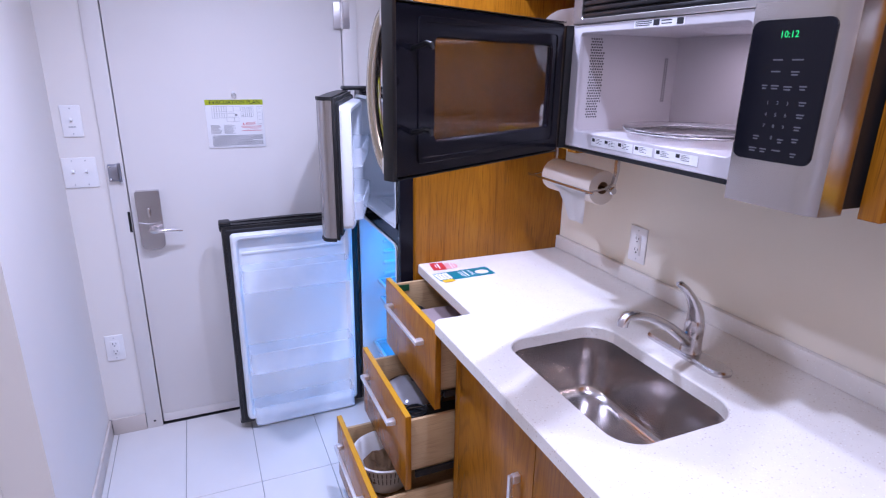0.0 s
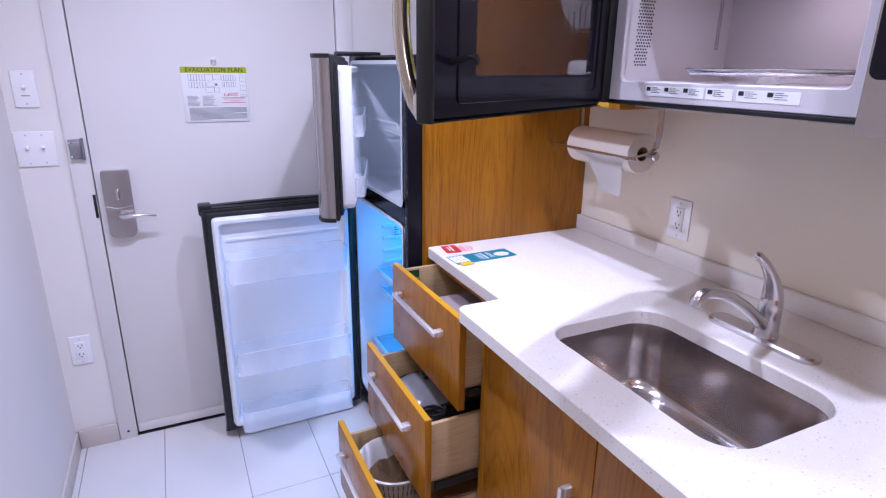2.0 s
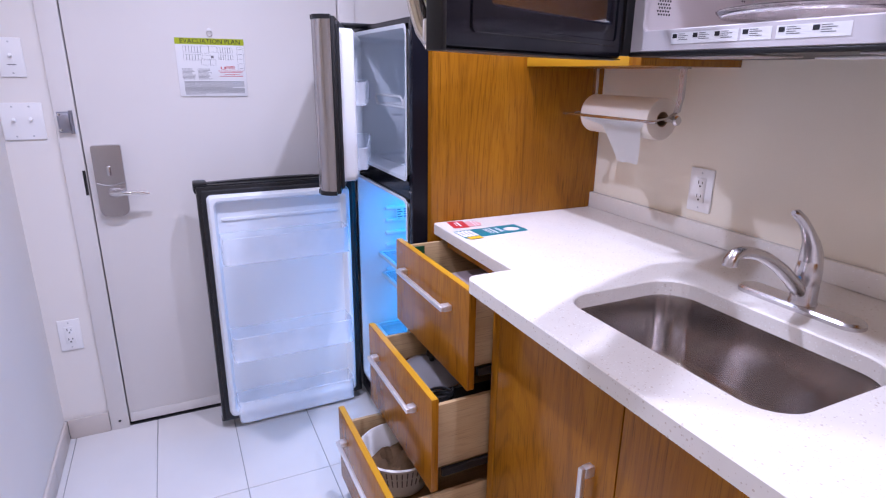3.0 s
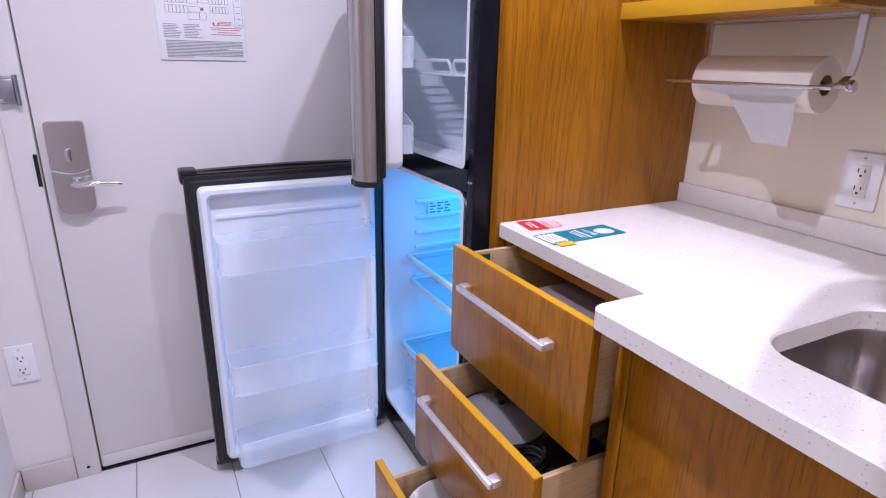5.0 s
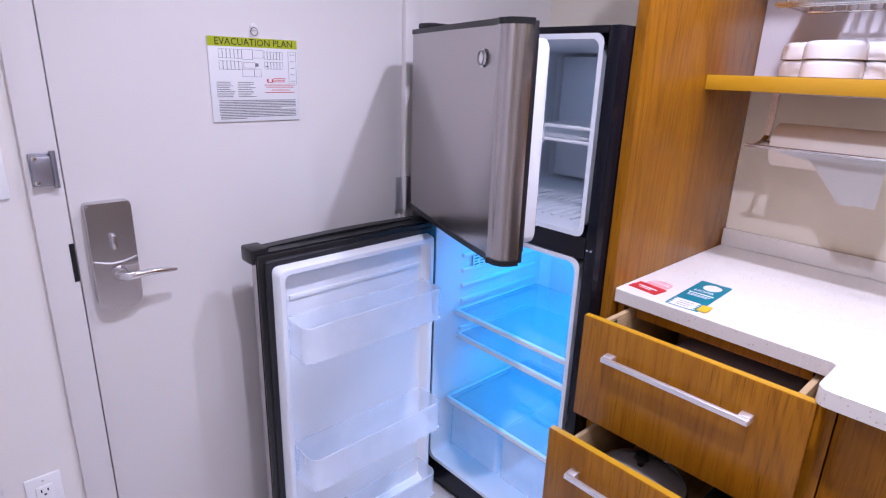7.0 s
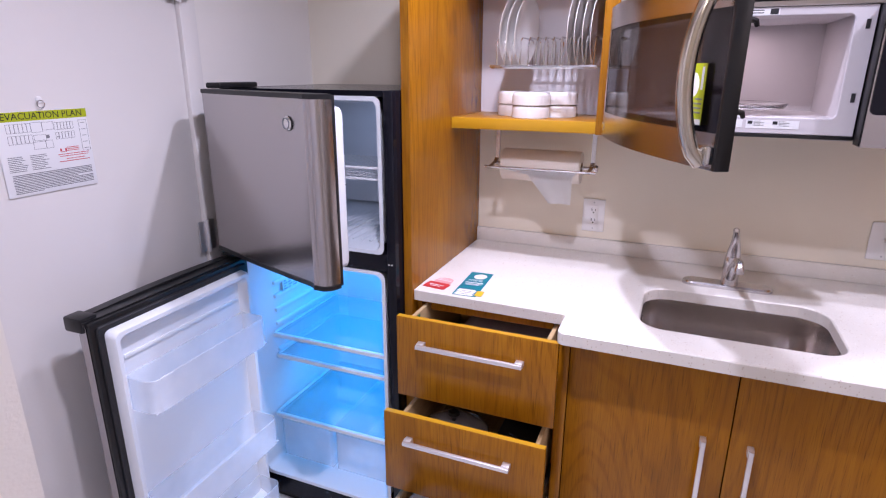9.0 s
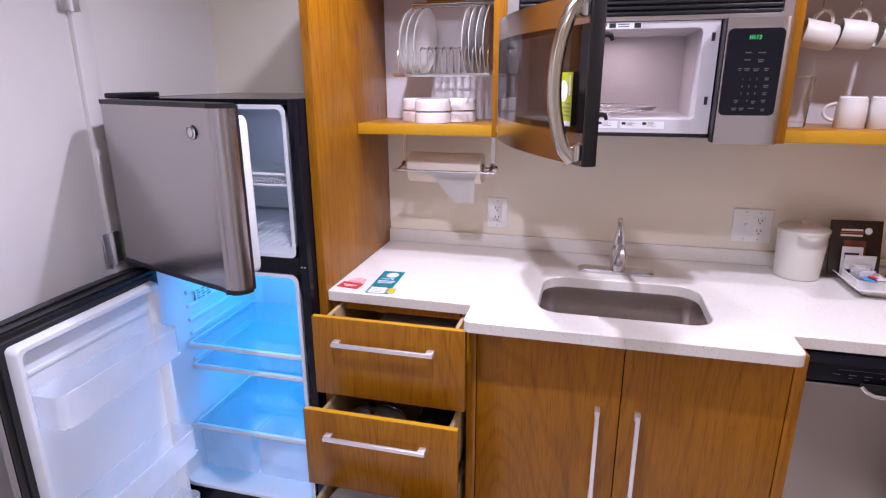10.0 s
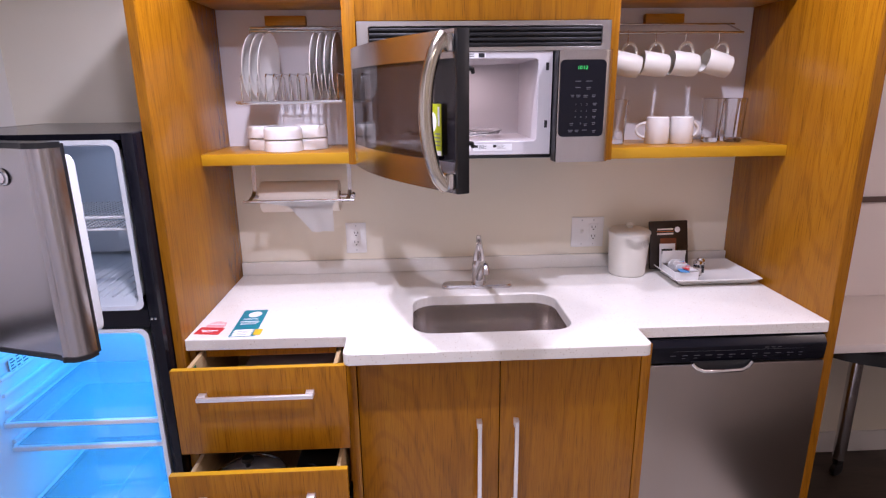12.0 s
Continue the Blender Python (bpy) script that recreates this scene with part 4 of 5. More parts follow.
WU0, WZ0, WZ1 = 0.035, 1.446, 1.656
shell = bowed(0.0, W - 0.012, Z0, WZ0)
merge(shell, bowed(0.0, W - 0.012, WZ1, Z1))
merge(shell, bowed(0.0, WU0, WZ0, WZ1, n=3))
md = part("door", shell, STEELH, mw, "open bowed stainless steel door with dark glass", m=MD, smooth=True)
part("door_window", bowed(WU0, W - 0.012, WZ0, WZ1, lift=-0.001, thick=0.003), SMOKED, md, "dark smoked glass window", shadow=False)
inner = slab([rounded([(0.004, Z0 + 0.004), (W, Z0 + 0.004), (W, Z1 - 0.004), (0.004, Z1 - 0.004)], 0.006, 3),
              rounded([(0.062, 1.452), (0.062, 1.652), (0.505, 1.652), (0.505, 1.452)], 0.008, 4)], 0.0, 0.014, 0.004)
bmesh.ops.transform(inner, matrix=Matrix(((1, 0, 0, 0), (0, 0, 1, -0.018), (0, 1, 0, 0), (0, 0, 0, 1))), verts=inner.verts)
part("door_back", inner, BLACKGLOSS, md, "black inner face of the door")
part("inner_window", box(0.061, 0.506, -0.010, -0.008, 1.451, 1.653), INNERGLASS, md, shadow=False)
choke = slab([rounded([(0.030, 1.408), (0.560, 1.408), (0.560, 1.690), (0.030, 1.690)], 0.010, 4), rounded([(0.041, 1.419), (0.041, 1.679), (0.549, 1.679), (0.549, 1.419)], 0.010, 4)], 0, 0.0025, 0.001)
bmesh.ops.transform(choke, matrix=Matrix(((1, 0, 0, 0), (0, 0, 1, -0.004), (0, 1, 0, 0), (0, 0, 0, 1))), verts=choke.verts)
part("door_seal", choke, BLACKGLOSS, md)
bm = box(W - 0.010, W + 0.001, -0.031, -0.002, Z0, Z1, 0.002)
for sz in (Z0, Z1 - 0.002):
    cap = [(u, door_bow(u) + 0.004) for u in [W * k / 12 for k in range(13)]] + [(W, -0.004), (0, -0.004)]
    merge(bm, sweep([(a, b) for a, b in cap], sz + 0.001, sz + 0.003, "xy"))
part("door_edge", bm, BLACK, md)
for z in (1.476, 1.634):
    part("latch_hook", tube([(0.574, -0.004, z - 0.004), (0.573, 0.014, z), (0.571, 0.030, z + 0.005), (0.570, 0.040, z + 0.003), (0.569, 0.044, z - 0.006)], [0.006, 0.0055, 0.0055, 0.0055, 0.004], 8), BLACK, md)
hb = []
for k in range(17):
    t = k / 16
    hb.append((W - 0.030, door_bow(W - 0.03) - 0.010 - 0.046 * math.sin(math.pi * t) ** 0.6, Z0 + 0.012 + (Z1 - Z0 - 0.024) * t))
part("handle", tube(hb, 0.0145, 16), CHROMEREFLECT, md, "bright curved vertical handle")
for z in (Z0 + 0.010, Z1 - 0.044):
    part("handle_mount", box(W - 0.048, W - 0.008, door_bow(W - 0.03) - 0.014, door_bow(W - 0.03) + 0.002, z, z + 0.034, 0.004), CHROME, md)
part("badge", lathe([(0, 0.003), (0.009, 0.002), (0.0105, 0)], 20, pose(0.030, door_bow(0.03) - 0.0005, 1.408, 90)), CHROME, md, "round metal badge")
stk = part("window_sticker", box(0.522, 0.580, door_bow(0.55) - 0.0030, door_bow(0.55) - 0.0015, 1.458, 1.566), LIME, md, "white and lime printed sticker on the window")
SK = pose(0, door_bow(0.55) - 0.0031, 0, 90)
part("sticker_foot", bars([(0.522, 0.580, 1.458, 1.468)], SK), CARD, stk, "white lower edge of the sticker")
part("sticker_disc", lathe([(0, 0.0004), (0.022, 0.0004), (0.0222, 0)], 28, SK @ pose(0.538, 1.528, 0)), CARD, stk, "white printed disc")
for k, w in enumerate((0.034, 0.028, 0.036, 0.024)):
    part("sticker_line", bars([(0.576 - w, 0.576, 1.478 + 0.008 * k, 1.481 + 0.008 * k)], SK), GREYINK, stk)
part("sticker_heading", bars([(0.566, 0.574, 1.520, 1.560)], SK), CARD, stk)

# ---- refrigerator ----
FY0, FY1, FX0, FX1 = 0.042, 0.640, -0.668, -0.045
fr = thing("refrigerator", pose(-0.36, 0.345, 0), "top-freezer refrigerator in black and stainless with both doors open", "refrigerator")
for y0, y1 in ((FY0, FY0 + 0.030), (FY1 - 0.030, FY1)):
    part("side_wall", box(FX0, FX1, y0, y1, 0.03, 1.500, 0.003), BLACKGLOSS, fr, "black enamelled side")
for nm, x0, z0, z1 in (("top_panel", FX0, 1.484, 1.4995), ("divider", FX0, 0.975, 1.028), ("bottom_panel", FX0, 0.0305, 0.105), ("back_panel", -0.09, 0.106, 0.974), ("back_panel", -0.09, 1.029, 1.483)):
    part(nm, box(x0, FX1, FY0 + 0.0302, FY1 - 0.0302, z0, z1), BLACKGLOSS, fr)
part("base_grille", box(FX0 + 0.015, FX0 + 0.03, FY0 + 0.01, FY1 - 0.01, 0.0, 0.03), BLACK, fr)
part("hinge_cover", box(FX0 - 0.060, FX0 + 0.11, FY1 - 0.060, FY1 - 0.005, 1.500, 1.516, 0.005), BLACK, fr)
part("middle_hinge", box(FX0 - 0.070, FX0 + 0.005, FY1 - 0.045, FY1 - 0.005, 0.978, 0.990, 0.002), BLACK, fr)
for y in (FY0 + 0.012, FY0 + 0.022):
    part("screw", lathe([(0, 0.003), (0.003, 0.002), (0.0035, 0)], 10, pose(FX0, y, 1.000, 0, -90)), CHROME, fr)


def tub(y0, y1, z0, z1, x0, x1, r):
    """An open-fronted lining with rounded corners and a front lip."""
    bm = bmesh.new()
    back_in, rows = 0.02, []
    for x, g in ((x0 - 0.004, -0.012), (x0 - 0.004, 0.0), (x0 + 0.02, 0.004), (x1 - 0.03, 0.012), (x1, 0.04)):
        loop = rounded([(y0 + g, z0 + g), (y1 - g, z0 + g), (y1 - g, z1 - g), (y0 + g, z1 - g)], max(0.006, r), 6)
        rows.append([bm.verts.new((x, p.x, p.y)) for p in loop])
    n = len(rows[0])
    for a, b in zip(rows, rows[1:]):
        for k in range(n):
            bm.faces.new((a[k], a[(k + 1) % n], b[(k + 1) % n], b[k]))
    bm.faces.new(rows[-1])
    return bm


LX1 = -0.13
part("freezer_lining", tub(0.090, 0.596, 1.040, 1.472, FX0, LX1, 0.020), LINER, fr, "white freezer lining")
part("fridge_lining", tub(0.090, 0.596, 0.118, 0.962, FX0, LX1, 0.025), LINER, fr, "white refrigerator lining")
for k in range(6):
    z = 0.560 + 0.052 * k
    for yy in (0.5855,):
        part("shelf_rib", box(-0.565, -0.19, yy - 0.006, yy + 0.012, z, z + 0.016, 0.005), LINER, fr)
    part("shelf_rib", box(-0.565, -0.19, 0.094, 0.1115, z, z + 0.016, 0.005), LINER, fr)
for z, x0 in ((0.648, -0.600), (0.560, -0.590), (0.334, -0.625)):
    g = part("shelf", box(x0 + 0.012, -0.19, 0.118, 0.572, z - 0.004, z + 0.001), SHELFGLASS, fr, "clear glass shelf", shadow=False)
    part("shelf_trim", box(x0, x0 + 0.014, 0.112, 0.578, z - 0.012, z + 0.004, 0.003), LINER, g, "white front shelf trim")
    part("shelf_edge", box(x0 + 0.014, -0.19, 0.106, 0.1175, z - 0.010, z + 0.003), LINER, g)
    part("shelf_edge", box(x0 + 0.014, -0.19, 0.5725, 0.584, z - 0.010, z + 0.003), LINER, g)
for y0, y1 in ((0.116, 0.340), (0.350, 0.574)):
    bm = slab([rounded([(-0.605, y0), (-0.605, y1), (-0.22, y1), (-0.22, y0)], 0.015, 4), rounded([(-0.601, y0 + 0.004), (-0.224, y0 + 0.004), (-0.224, y1 - 0.004), (-0.601, y1 - 0.004)], 0.012, 4)], 0.150, 0.318, 0.001)
    box(-0.601, -0.224, y0 + 0.004, y1 - 0.004, 0.146, 0.150, bm=bm)
    part("crisper", bm, BIN, fr, "clear crisper drawer", shadow=False)
LBX, LBZ = -0.476, 0.800
part("label", box(LBX - 0.045, LBX + 0.045, 0.5805, 0.5822, LBZ - 0.028, LBZ + 0.028), LINER, fr, "printed label on the lining")
for k in range(15):
    u, v = LBX - 0.040 + 0.028 * (k % 3), LBZ - 0.024 + 0.010 * (k // 3)
    part("label_print", bars([(u, u + 0.014 + 0.008 * (k % 2), v, v + 0.005)], pose(0, 0.5803, 0, 90)), GREYINK, fr)
part("lamp_cover", box(-0.50, -0.36, 0.27, 0.41, 0.950, 0.9575, 0.003), LINER, fr)
# freezer fittings
bm = bmesh.new()
tube([(-0.590, 0.108, 1.236), (-0.590, 0.582, 1.236)], 0.004, 8, bm)
tube([(-0.38, 0.108, 1.236), (-0.38, 0.582, 1.236)], 0.004, 8, bm)
tube([(-0.590, 0.30, 1.238), (-0.600, 0.30, 1.262), (-0.600, 0.31, 1.272), (-0.600, 0.56, 1.272), (-0.600, 0.572, 1.262), (-0.592, 0.572, 1.238)], 0.0045, 8, bm)
tube([(-0.590, 0.11, 1.238), (-0.600, 0.11, 1.262), (-0.600, 0.12, 1.272), (-0.600, 0.27, 1.272), (-0.600, 0.28, 1.262), (-0.592, 0.28, 1.238)], 0.0045, 8, bm)
rackf = part("wire_rack", bm, PLASTIC, fr, "white coated wire freezer rack")
for k in range(24):
    part("rack_wire", tube([(-0.585, 0.125 + 0.0185 * k, 1.240), (-0.17, 0.125 + 0.0185 * k, 1.240)], 0.0022, 6), PLASTIC, rackf)
fan = part("fan_cover", box(-0.176, -0.166, 0.14, 0.55, 1.062, 1.45, 0.006), LINER, fr, "white fan cover at the freezer's back")
part("vent_slots", bars([(-0.30 + 0.03 * k, -0.278 + 0.03 * k, 1.405 + 0.008 * j, 1.409 + 0.008 * j) for k in range(4) for j in range(3)], pose(-0.1765, 0, 0, 90, 0, -90)), INK, fan)
part("fan_badge", lathe([(0, 0.002), (0.020, 0.001), (0.022, 0)], 24, pose(-0.177, 0.215, 1.36, 0, -90)), GREYINK, fan)
part("cover_panel", box(-0.205, -0.176, 0.155, 0.36, 1.075, 1.225, 0.006), LINER, fan)
bm = bmesh.new()
rnd = random.Random(8)
for k in range(14):
    y = 0.13 + 0.03 * k
    tube([(-0.61, y, 1.0475), (-0.42, y + 0.004, 1.0485), (-0.24, y, 1.0475)], 0.0035, 6, bm)
part("floor_rib", bm, LINER, fr, "ribbed freezer floor")


def fridge_door(name, m, w, z0, z1, label, liner_deep, cap):
    """Local: x from hinge to free edge, -y outward, inner face at y = 0."""
    t = 0.058
    prof = [(0.004, -0.012), (0.004, -t + 0.006), (0.010, -t)] + [(0.03 + (w - 0.10) * k / 5, -t - 0.004 * math.sin(math.pi * k / 5)) for k in range(6)]
    prof += [(w - 0.050, -t - 0.003), (w - 0.046, -t - 0.008), (w - 0.040, -t - 0.009), (w - 0.036, -t - 0.005), (w - 0.028, -t - 0.004), (w - 0.018, -t - 0.001), (w - 0.009, -t + 0.006), (w - 0.003, -t + 0.016), (w, -t + 0.028), (w, -0.012)]
    d = part(name, sweep(prof, z0 + 0.012, z1 - 0.012, "xy"), STEELDARK, fr, label, m=m)
    grow = [(x + (0.002 if x > w / 2 else -0.002), y - (0.002 if y < -0.02 else 0)) for x, y in prof]
    part("bottom_cap", sweep(grow, z0, z0 + 0.012, "xy"), BLACK, d)
    part("top_cap", sweep(grow, z1 - 0.012, z1, "xy"), BLACK, d)
    if cap:
        bm = sweep([(0.02, z1 - 0.002)] + [(0.04 + (w - 0.08) * k / 12, z1 + 0.002 + 0.005 * math.sin(math.pi * k / 12) ** 1.0) for k in range(13)] + [(w - 0.02, z1 - 0.002)], -t - 0.016, -t + 0.012, "xz")
        part("top_trim", bm, BLACK, d, "bowed black top trim")
        part("corner_cap", box(w - 0.040, w + 0.006, -t - 0.022, -0.018, z1 - 0.030, z1 + 0.010, 0.006), BLACK, d)
    part("inner_frame", box(0.004, w - 0.002, -0.0118, -0.0005, z0 + 0.004, z1 - 0.004, 0.002), BLACK, d, "black inner door frame")
    g0 = 0.030
    gk = slab([rounded([(g0 - 0.012, z0 + 0.016), (w - 0.014, z0 + 0.016), (w - 0.014, z1 - 0.016), (g0 - 0.012, z1 - 0.016)], 0.01, 4),
               rounded([(g0 + 0.006, z0 + 0.034), (g0 + 0.006, z1 - 0.034), (w - 0.032, z1 - 0.034), (w - 0.032, z0 + 0.034)], 0.01, 4)], 0, 0.010, 0.003)
    bmesh.ops.transform(gk, matrix=Matrix(((1, 0, 0, 0), (0, 0, 1, -0.0005), (0, 1, 0, 0), (0, 0, 0, 1))), verts=gk.verts)
    part("gasket", gk, GASKET, d, "black rubber door gasket")
    # moulded white lining: a tray with raised sides
    x0, x1, a0, a1, lip = g0 + 0.004, w - 0.028, z0 + 0.032, z1 - 0.030, liner_deep
    bm = bmesh.new()
    rows = []
    for g, dep, r in ((0.0, 0.0, 0.018), (0.004, lip - 0.006, 0.018), (0.009, lip, 0.018), (0.020, lip, 0.018), (0.025, lip - 0.006, 0.018), (0.032, 0.006, 0.018)):
        loop = rounded([(x0 + g, a0 + g), (x1 - g, a0 + g), (x1 - g, a1 - g), (x0 + g, a1 - g)], r, 5)
        rows.append([bm.verts.new((p.x, dep, p.y)) for p in loop])
    n = len(rows[0])
    for a, b in zip(rows, rows[1:]):
        for k in range(n):
            bm.faces.new((a[k], a[(k + 1) % n], b[(k + 1) % n], b[k]))
    bm.faces.new(rows[-1])
    li = part("door_lining", bm, LINER, d, "white moulded door lining")
    return d, (x0 + 0.034, x1 - 0.034, lip)


def door_bin(d, x0, x1, z, h, y1):
    """A clear door bin: front wall with turned corners, ends and floor."""
    loop = rounded([(x0, 0.008), (x1, 0.008), (x1, y1), (x0, y1)], [0.002, 0.002, 0.028, 0.028], 6)
    ins = rounded([(x0 + 0.003, 0.011), (x1 - 0.003, 0.011), (x1 - 0.003, y1 - 0.003), (x0 + 0.003, y1 - 0.003)], [0.002, 0.002, 0.025, 0.025], 6)[::-1]
    bm = slab([loop, ins], z, z + h, 0.001)
    box(x0 + 0.004, x1 - 0.004, 0.011, y1 - 0.004, z, z + 0.003, bm=bm)
    b = part("door_bin", bm, BIN, d, "clear plastic door bin", shadow=False)
    part("bin_rim", tube([(x0 + 0.026, y1 - 0.0015, z + h), (x1 - 0.026, y1 - 0.0015, z + h)], 0.0022, 6), BIN, b, shadow=False)
    return b


fzd, (bx0, bx1, lip) = fridge_door("freezer_door", pose(-0.684, 0.628, 0, 0, 0, -109.6), 0.572, 1.000, 1.498, "stainless freezer door standing ajar", 0.048, False)
part("badge", lathe([(0, 0.003), (0.016, 0.0025), (0.019, 0)], 28, pose(0.452, -0.0622, 1.424, 90)), CHROME, fzd, "round metal badge")
part("badge_ring", tube([(0.452 + 0.0135 * math.cos(k * math.tau / 20), -0.0655, 1.424 + 0.0135 * math.sin(k * math.tau / 20)) for k in range(20)], 0.0014, 6, closed=True), GREYINK, fzd)
for z in (1.065, 1.255):
    door_bin(fzd, bx0, bx1, z, 0.065, 0.078)
fdd, (bx0, bx1, lip) = fridge_door("fridge_door", pose(-0.684, 0.582, 0, 0, 0, -179.2), 0.572, 0.030, 0.966, "stainless refrigerator door standing wide open", 0.036, True)
for z, h, y in ((0.700, 0.095, 0.108), (0.330, 0.095, 0.118), (0.072, 0.085, 0.105)):
    door_bin(fdd, bx0 - 0.004, bx1 + 0.004, z, h, y)
part("lining_step", box(bx0 + 0.01, bx1 - 0.01, 0.004, 0.011, 0.838, 0.850, 0.0025), LINER, fdd)

# ---- things on the shelves ----
SH = 1.4070
rack = thing("plate_rack", pose(-0.14, -0.27, 1.56), "stainless wire plate rack hanging in the cubby", "dish rack")
bm = bmesh.new()
RY0, RY1 = -0.435, -0.105
tube([(-0.020, RY0, 1.812), (-0.020, RY1, 1.812)], 0.004, 8, bm)
tube([(-0.030, RY0, 1.800), (-0.030, RY1, 1.800)], 0.003, 8, bm)
part("hanging_rail", bm, CHROME, rack)
bm = bmesh.new()
for y in (RY0, RY1):
    tube([(-0.022, y, 1.812), (-0.024, y, 1.566), (-0.268, y, 1.566)], 0.003, 8, bm)
tube([(-0.268, RY0, 1.566), (-0.268, RY1, 1.566)], 0.004, 8, bm)
tube([(-0.255, RY0, 1.562), (-0.255, RY1, 1.562)], 0.003, 8, bm)
tube([(-0.045, RY0, 1.566), (-0.045, RY1, 1.566)], 0.003, 8, bm)
part("rack_frame", bm, CHROME, rack)
for k in range(13):
    y = RY1 - 0.012 - 0.0255 * k
    part("divider", tube([(-0.235, y, 1.566), (-0.235, y, 1.628), (-0.228, y, 1.644), (-0.215, y, 1.652), (-0.085, y, 1.652), (-0.070, y, 1.644), (-0.062, y, 1.628), (-0.062, y, 1.566)], 0.0027, 6), CHROME, rack)
PLATE = [(0, 0.003), (0.060, 0.003), (0.070, 0.006), (0.101, 0.014), (0.107, 0.0165), (0.108, 0.0185), (0.101, 0.0178), (0.070, 0.010), (0.058, 0.007), (0, 0.007)]
for k, y in enumerate((-0.124, -0.148, -0.174, -0.330, -0.352, -0.376, -0.400)):
    tilt = 5 if k < 3 else 2
    m = pose(-0.150, y, 1.677, 90 + tilt, 0, -6 if k < 3 else -3)
    if k == 0:
        pl = solo("plate", lathe(PLATE, 56), CERAMIC, "white ceramic dinner plate standing in the rack", "plate", "plates in the rack", m=m)
    else:
        copy_thing(pl, m)
BOWL = [(0, 0.0402), (0.050, 0.0402), (0.0565, 0.0385), (0.0605, 0.0345), (0.0620, 0.027), (0.0630, 0.001), (0.0615, 0.0), (0.0585, 0.003), (0.057, 0.024), (0.050, 0.034), (0, 0.035)]
bow1 = None
for x, y in ((-0.215, -0.232), (-0.135, -0.160), (-0.140, -0.305)):
    for s in (0, 1):
        m = pose(x, y, SH + 0.0402 * s, 0, 0, 20 * s)
        if bow1 is None:
            bow1 = solo("bowl", lathe(BOWL, 48), CERAMIC, "white ceramic bowl stacked upside down on the shelf", "bowl", "stacked bowls", m=m)
        else:
            copy_thing(bow1, m)


def mug_meshes():
    body = lathe([(0, 0.004), (0.030, 0.004), (0.034, 0.008), (0.037, 0.03), (0.038, 0.088), (0.0395, 0.092), (0.041, 0.090), (0.040, 0.03), (0.037, 0.004), (0.033, 0.0), (0, 0.0)], 44)
    h = [(0.037 + 0.033 * math.sin(math.pi * t), 0, 0.047 - 0.025 * math.cos(math.pi * t)) for t in [k / 14 for k in range(15)]]
    return body, tube(h, 0.0052, 10)


mug = thing("mug", pose(-0.170, -1.515, SH + 0.092, 180, 0, 75), "white ceramic mug standing upside down on the shelf", "mug", "mugs on the shelf", local=True)
a, b = mug_meshes()
part("cup", a, CERAMIC, mug)
part("handle", b, CERAMIC, mug)
copy_thing(mug, pose(-0.172, -1.600, SH + 0.092, 180, 0, -75))
hang = thing("hanging_mug", pose(-0.12, -1.40, 1.68, 0, 0, 0), "white ceramic mug hanging from a hook", "mug", "hanging mugs", local=True)
a, b = mug_meshes()
part("cup", a, CREAM, hang)
part("handle", b, CREAM, hang)


def hung(y, tip, turn):
    # handle up, mouth to the left and a little down
    return pose(-0.115, y, 1.742 - 0.068 * 1.0, 0, 0, turn) @ pose(0, 0, 0, -90 + tip, 0, 0) @ pose(0, 0, -0.046, 0, 0, -90) @ pose(0, 0, 0)


hang.matrix_basis = hung(-1.409, 12, -2)
for y, tip in ((-1.507, 8), (-1.613, 7), (-1.731, 16)):
    copy_thing(hang, hung(y, tip, -2))
rail = thing("mug_rail", pose(-0.07, -1.60, 1.775), "thin steel hanging rail with hooks in the cubby", "rail")
part("rail_bar", tube([(-0.115, PR + 0.09, 1.778), (-0.115, P4 - 0.005, 1.778)], 0.004, 8), NICKEL, rail)
part("rail_bar", tube([(-0.022, PR + 0.075, 1.815), (-0.022, P4 - 0.005, 1.815)], 0.0035, 8), NICKEL, rail)
for y in (PR + 0.10, P4 - 0.02):
    part("rail_bracket", tube([(-0.004, y, 1.815), (-0.03, y, 1.812), (-0.115, y, 1.780)], 0.003, 6), NICKEL, rail)
for y in (-1.409, -1.507, -1.613, -1.731):
    part("hook", tube([(-0.115, y, 1.786), (-0.109, y, 1.782), (-0.115, y, 1.772), (-0.115, y, 1.748), (-0.110, y, 1.738), (-0.118, y, 1.735), (-0.124, y, 1.742)], 0.0018, 6), NICKEL, rail)
for y0, y1 in ((-0.30, -0.16), (-1.64, -1.50)):
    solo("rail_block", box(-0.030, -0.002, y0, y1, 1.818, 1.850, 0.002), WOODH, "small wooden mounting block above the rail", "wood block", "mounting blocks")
gl = None
for x, y in ((-0.140, -1.722), (-0.110, -1.795), (-0.150, -1.800), (-0.160, -1.372)):
    m = pose(x, y, SH)
    if gl is None:
        gl = solo("drinking_glass", lathe([(0, 0.0), (0.026, 0.0), (0.0285, 0.004), (0.0345, 0.130), (0.0365, 0.136), (0.0365, 0.149), (0.0345, 0.150), (0.0335, 0.137), (0.0318, 0.128), (0.0262, 0.018), (0, 0.016)], 40), TUMBLER, "clear tall drinking glass on the shelf", "glass", "drinking glasses", m=m)
    else:
        copy_thing(gl, m)

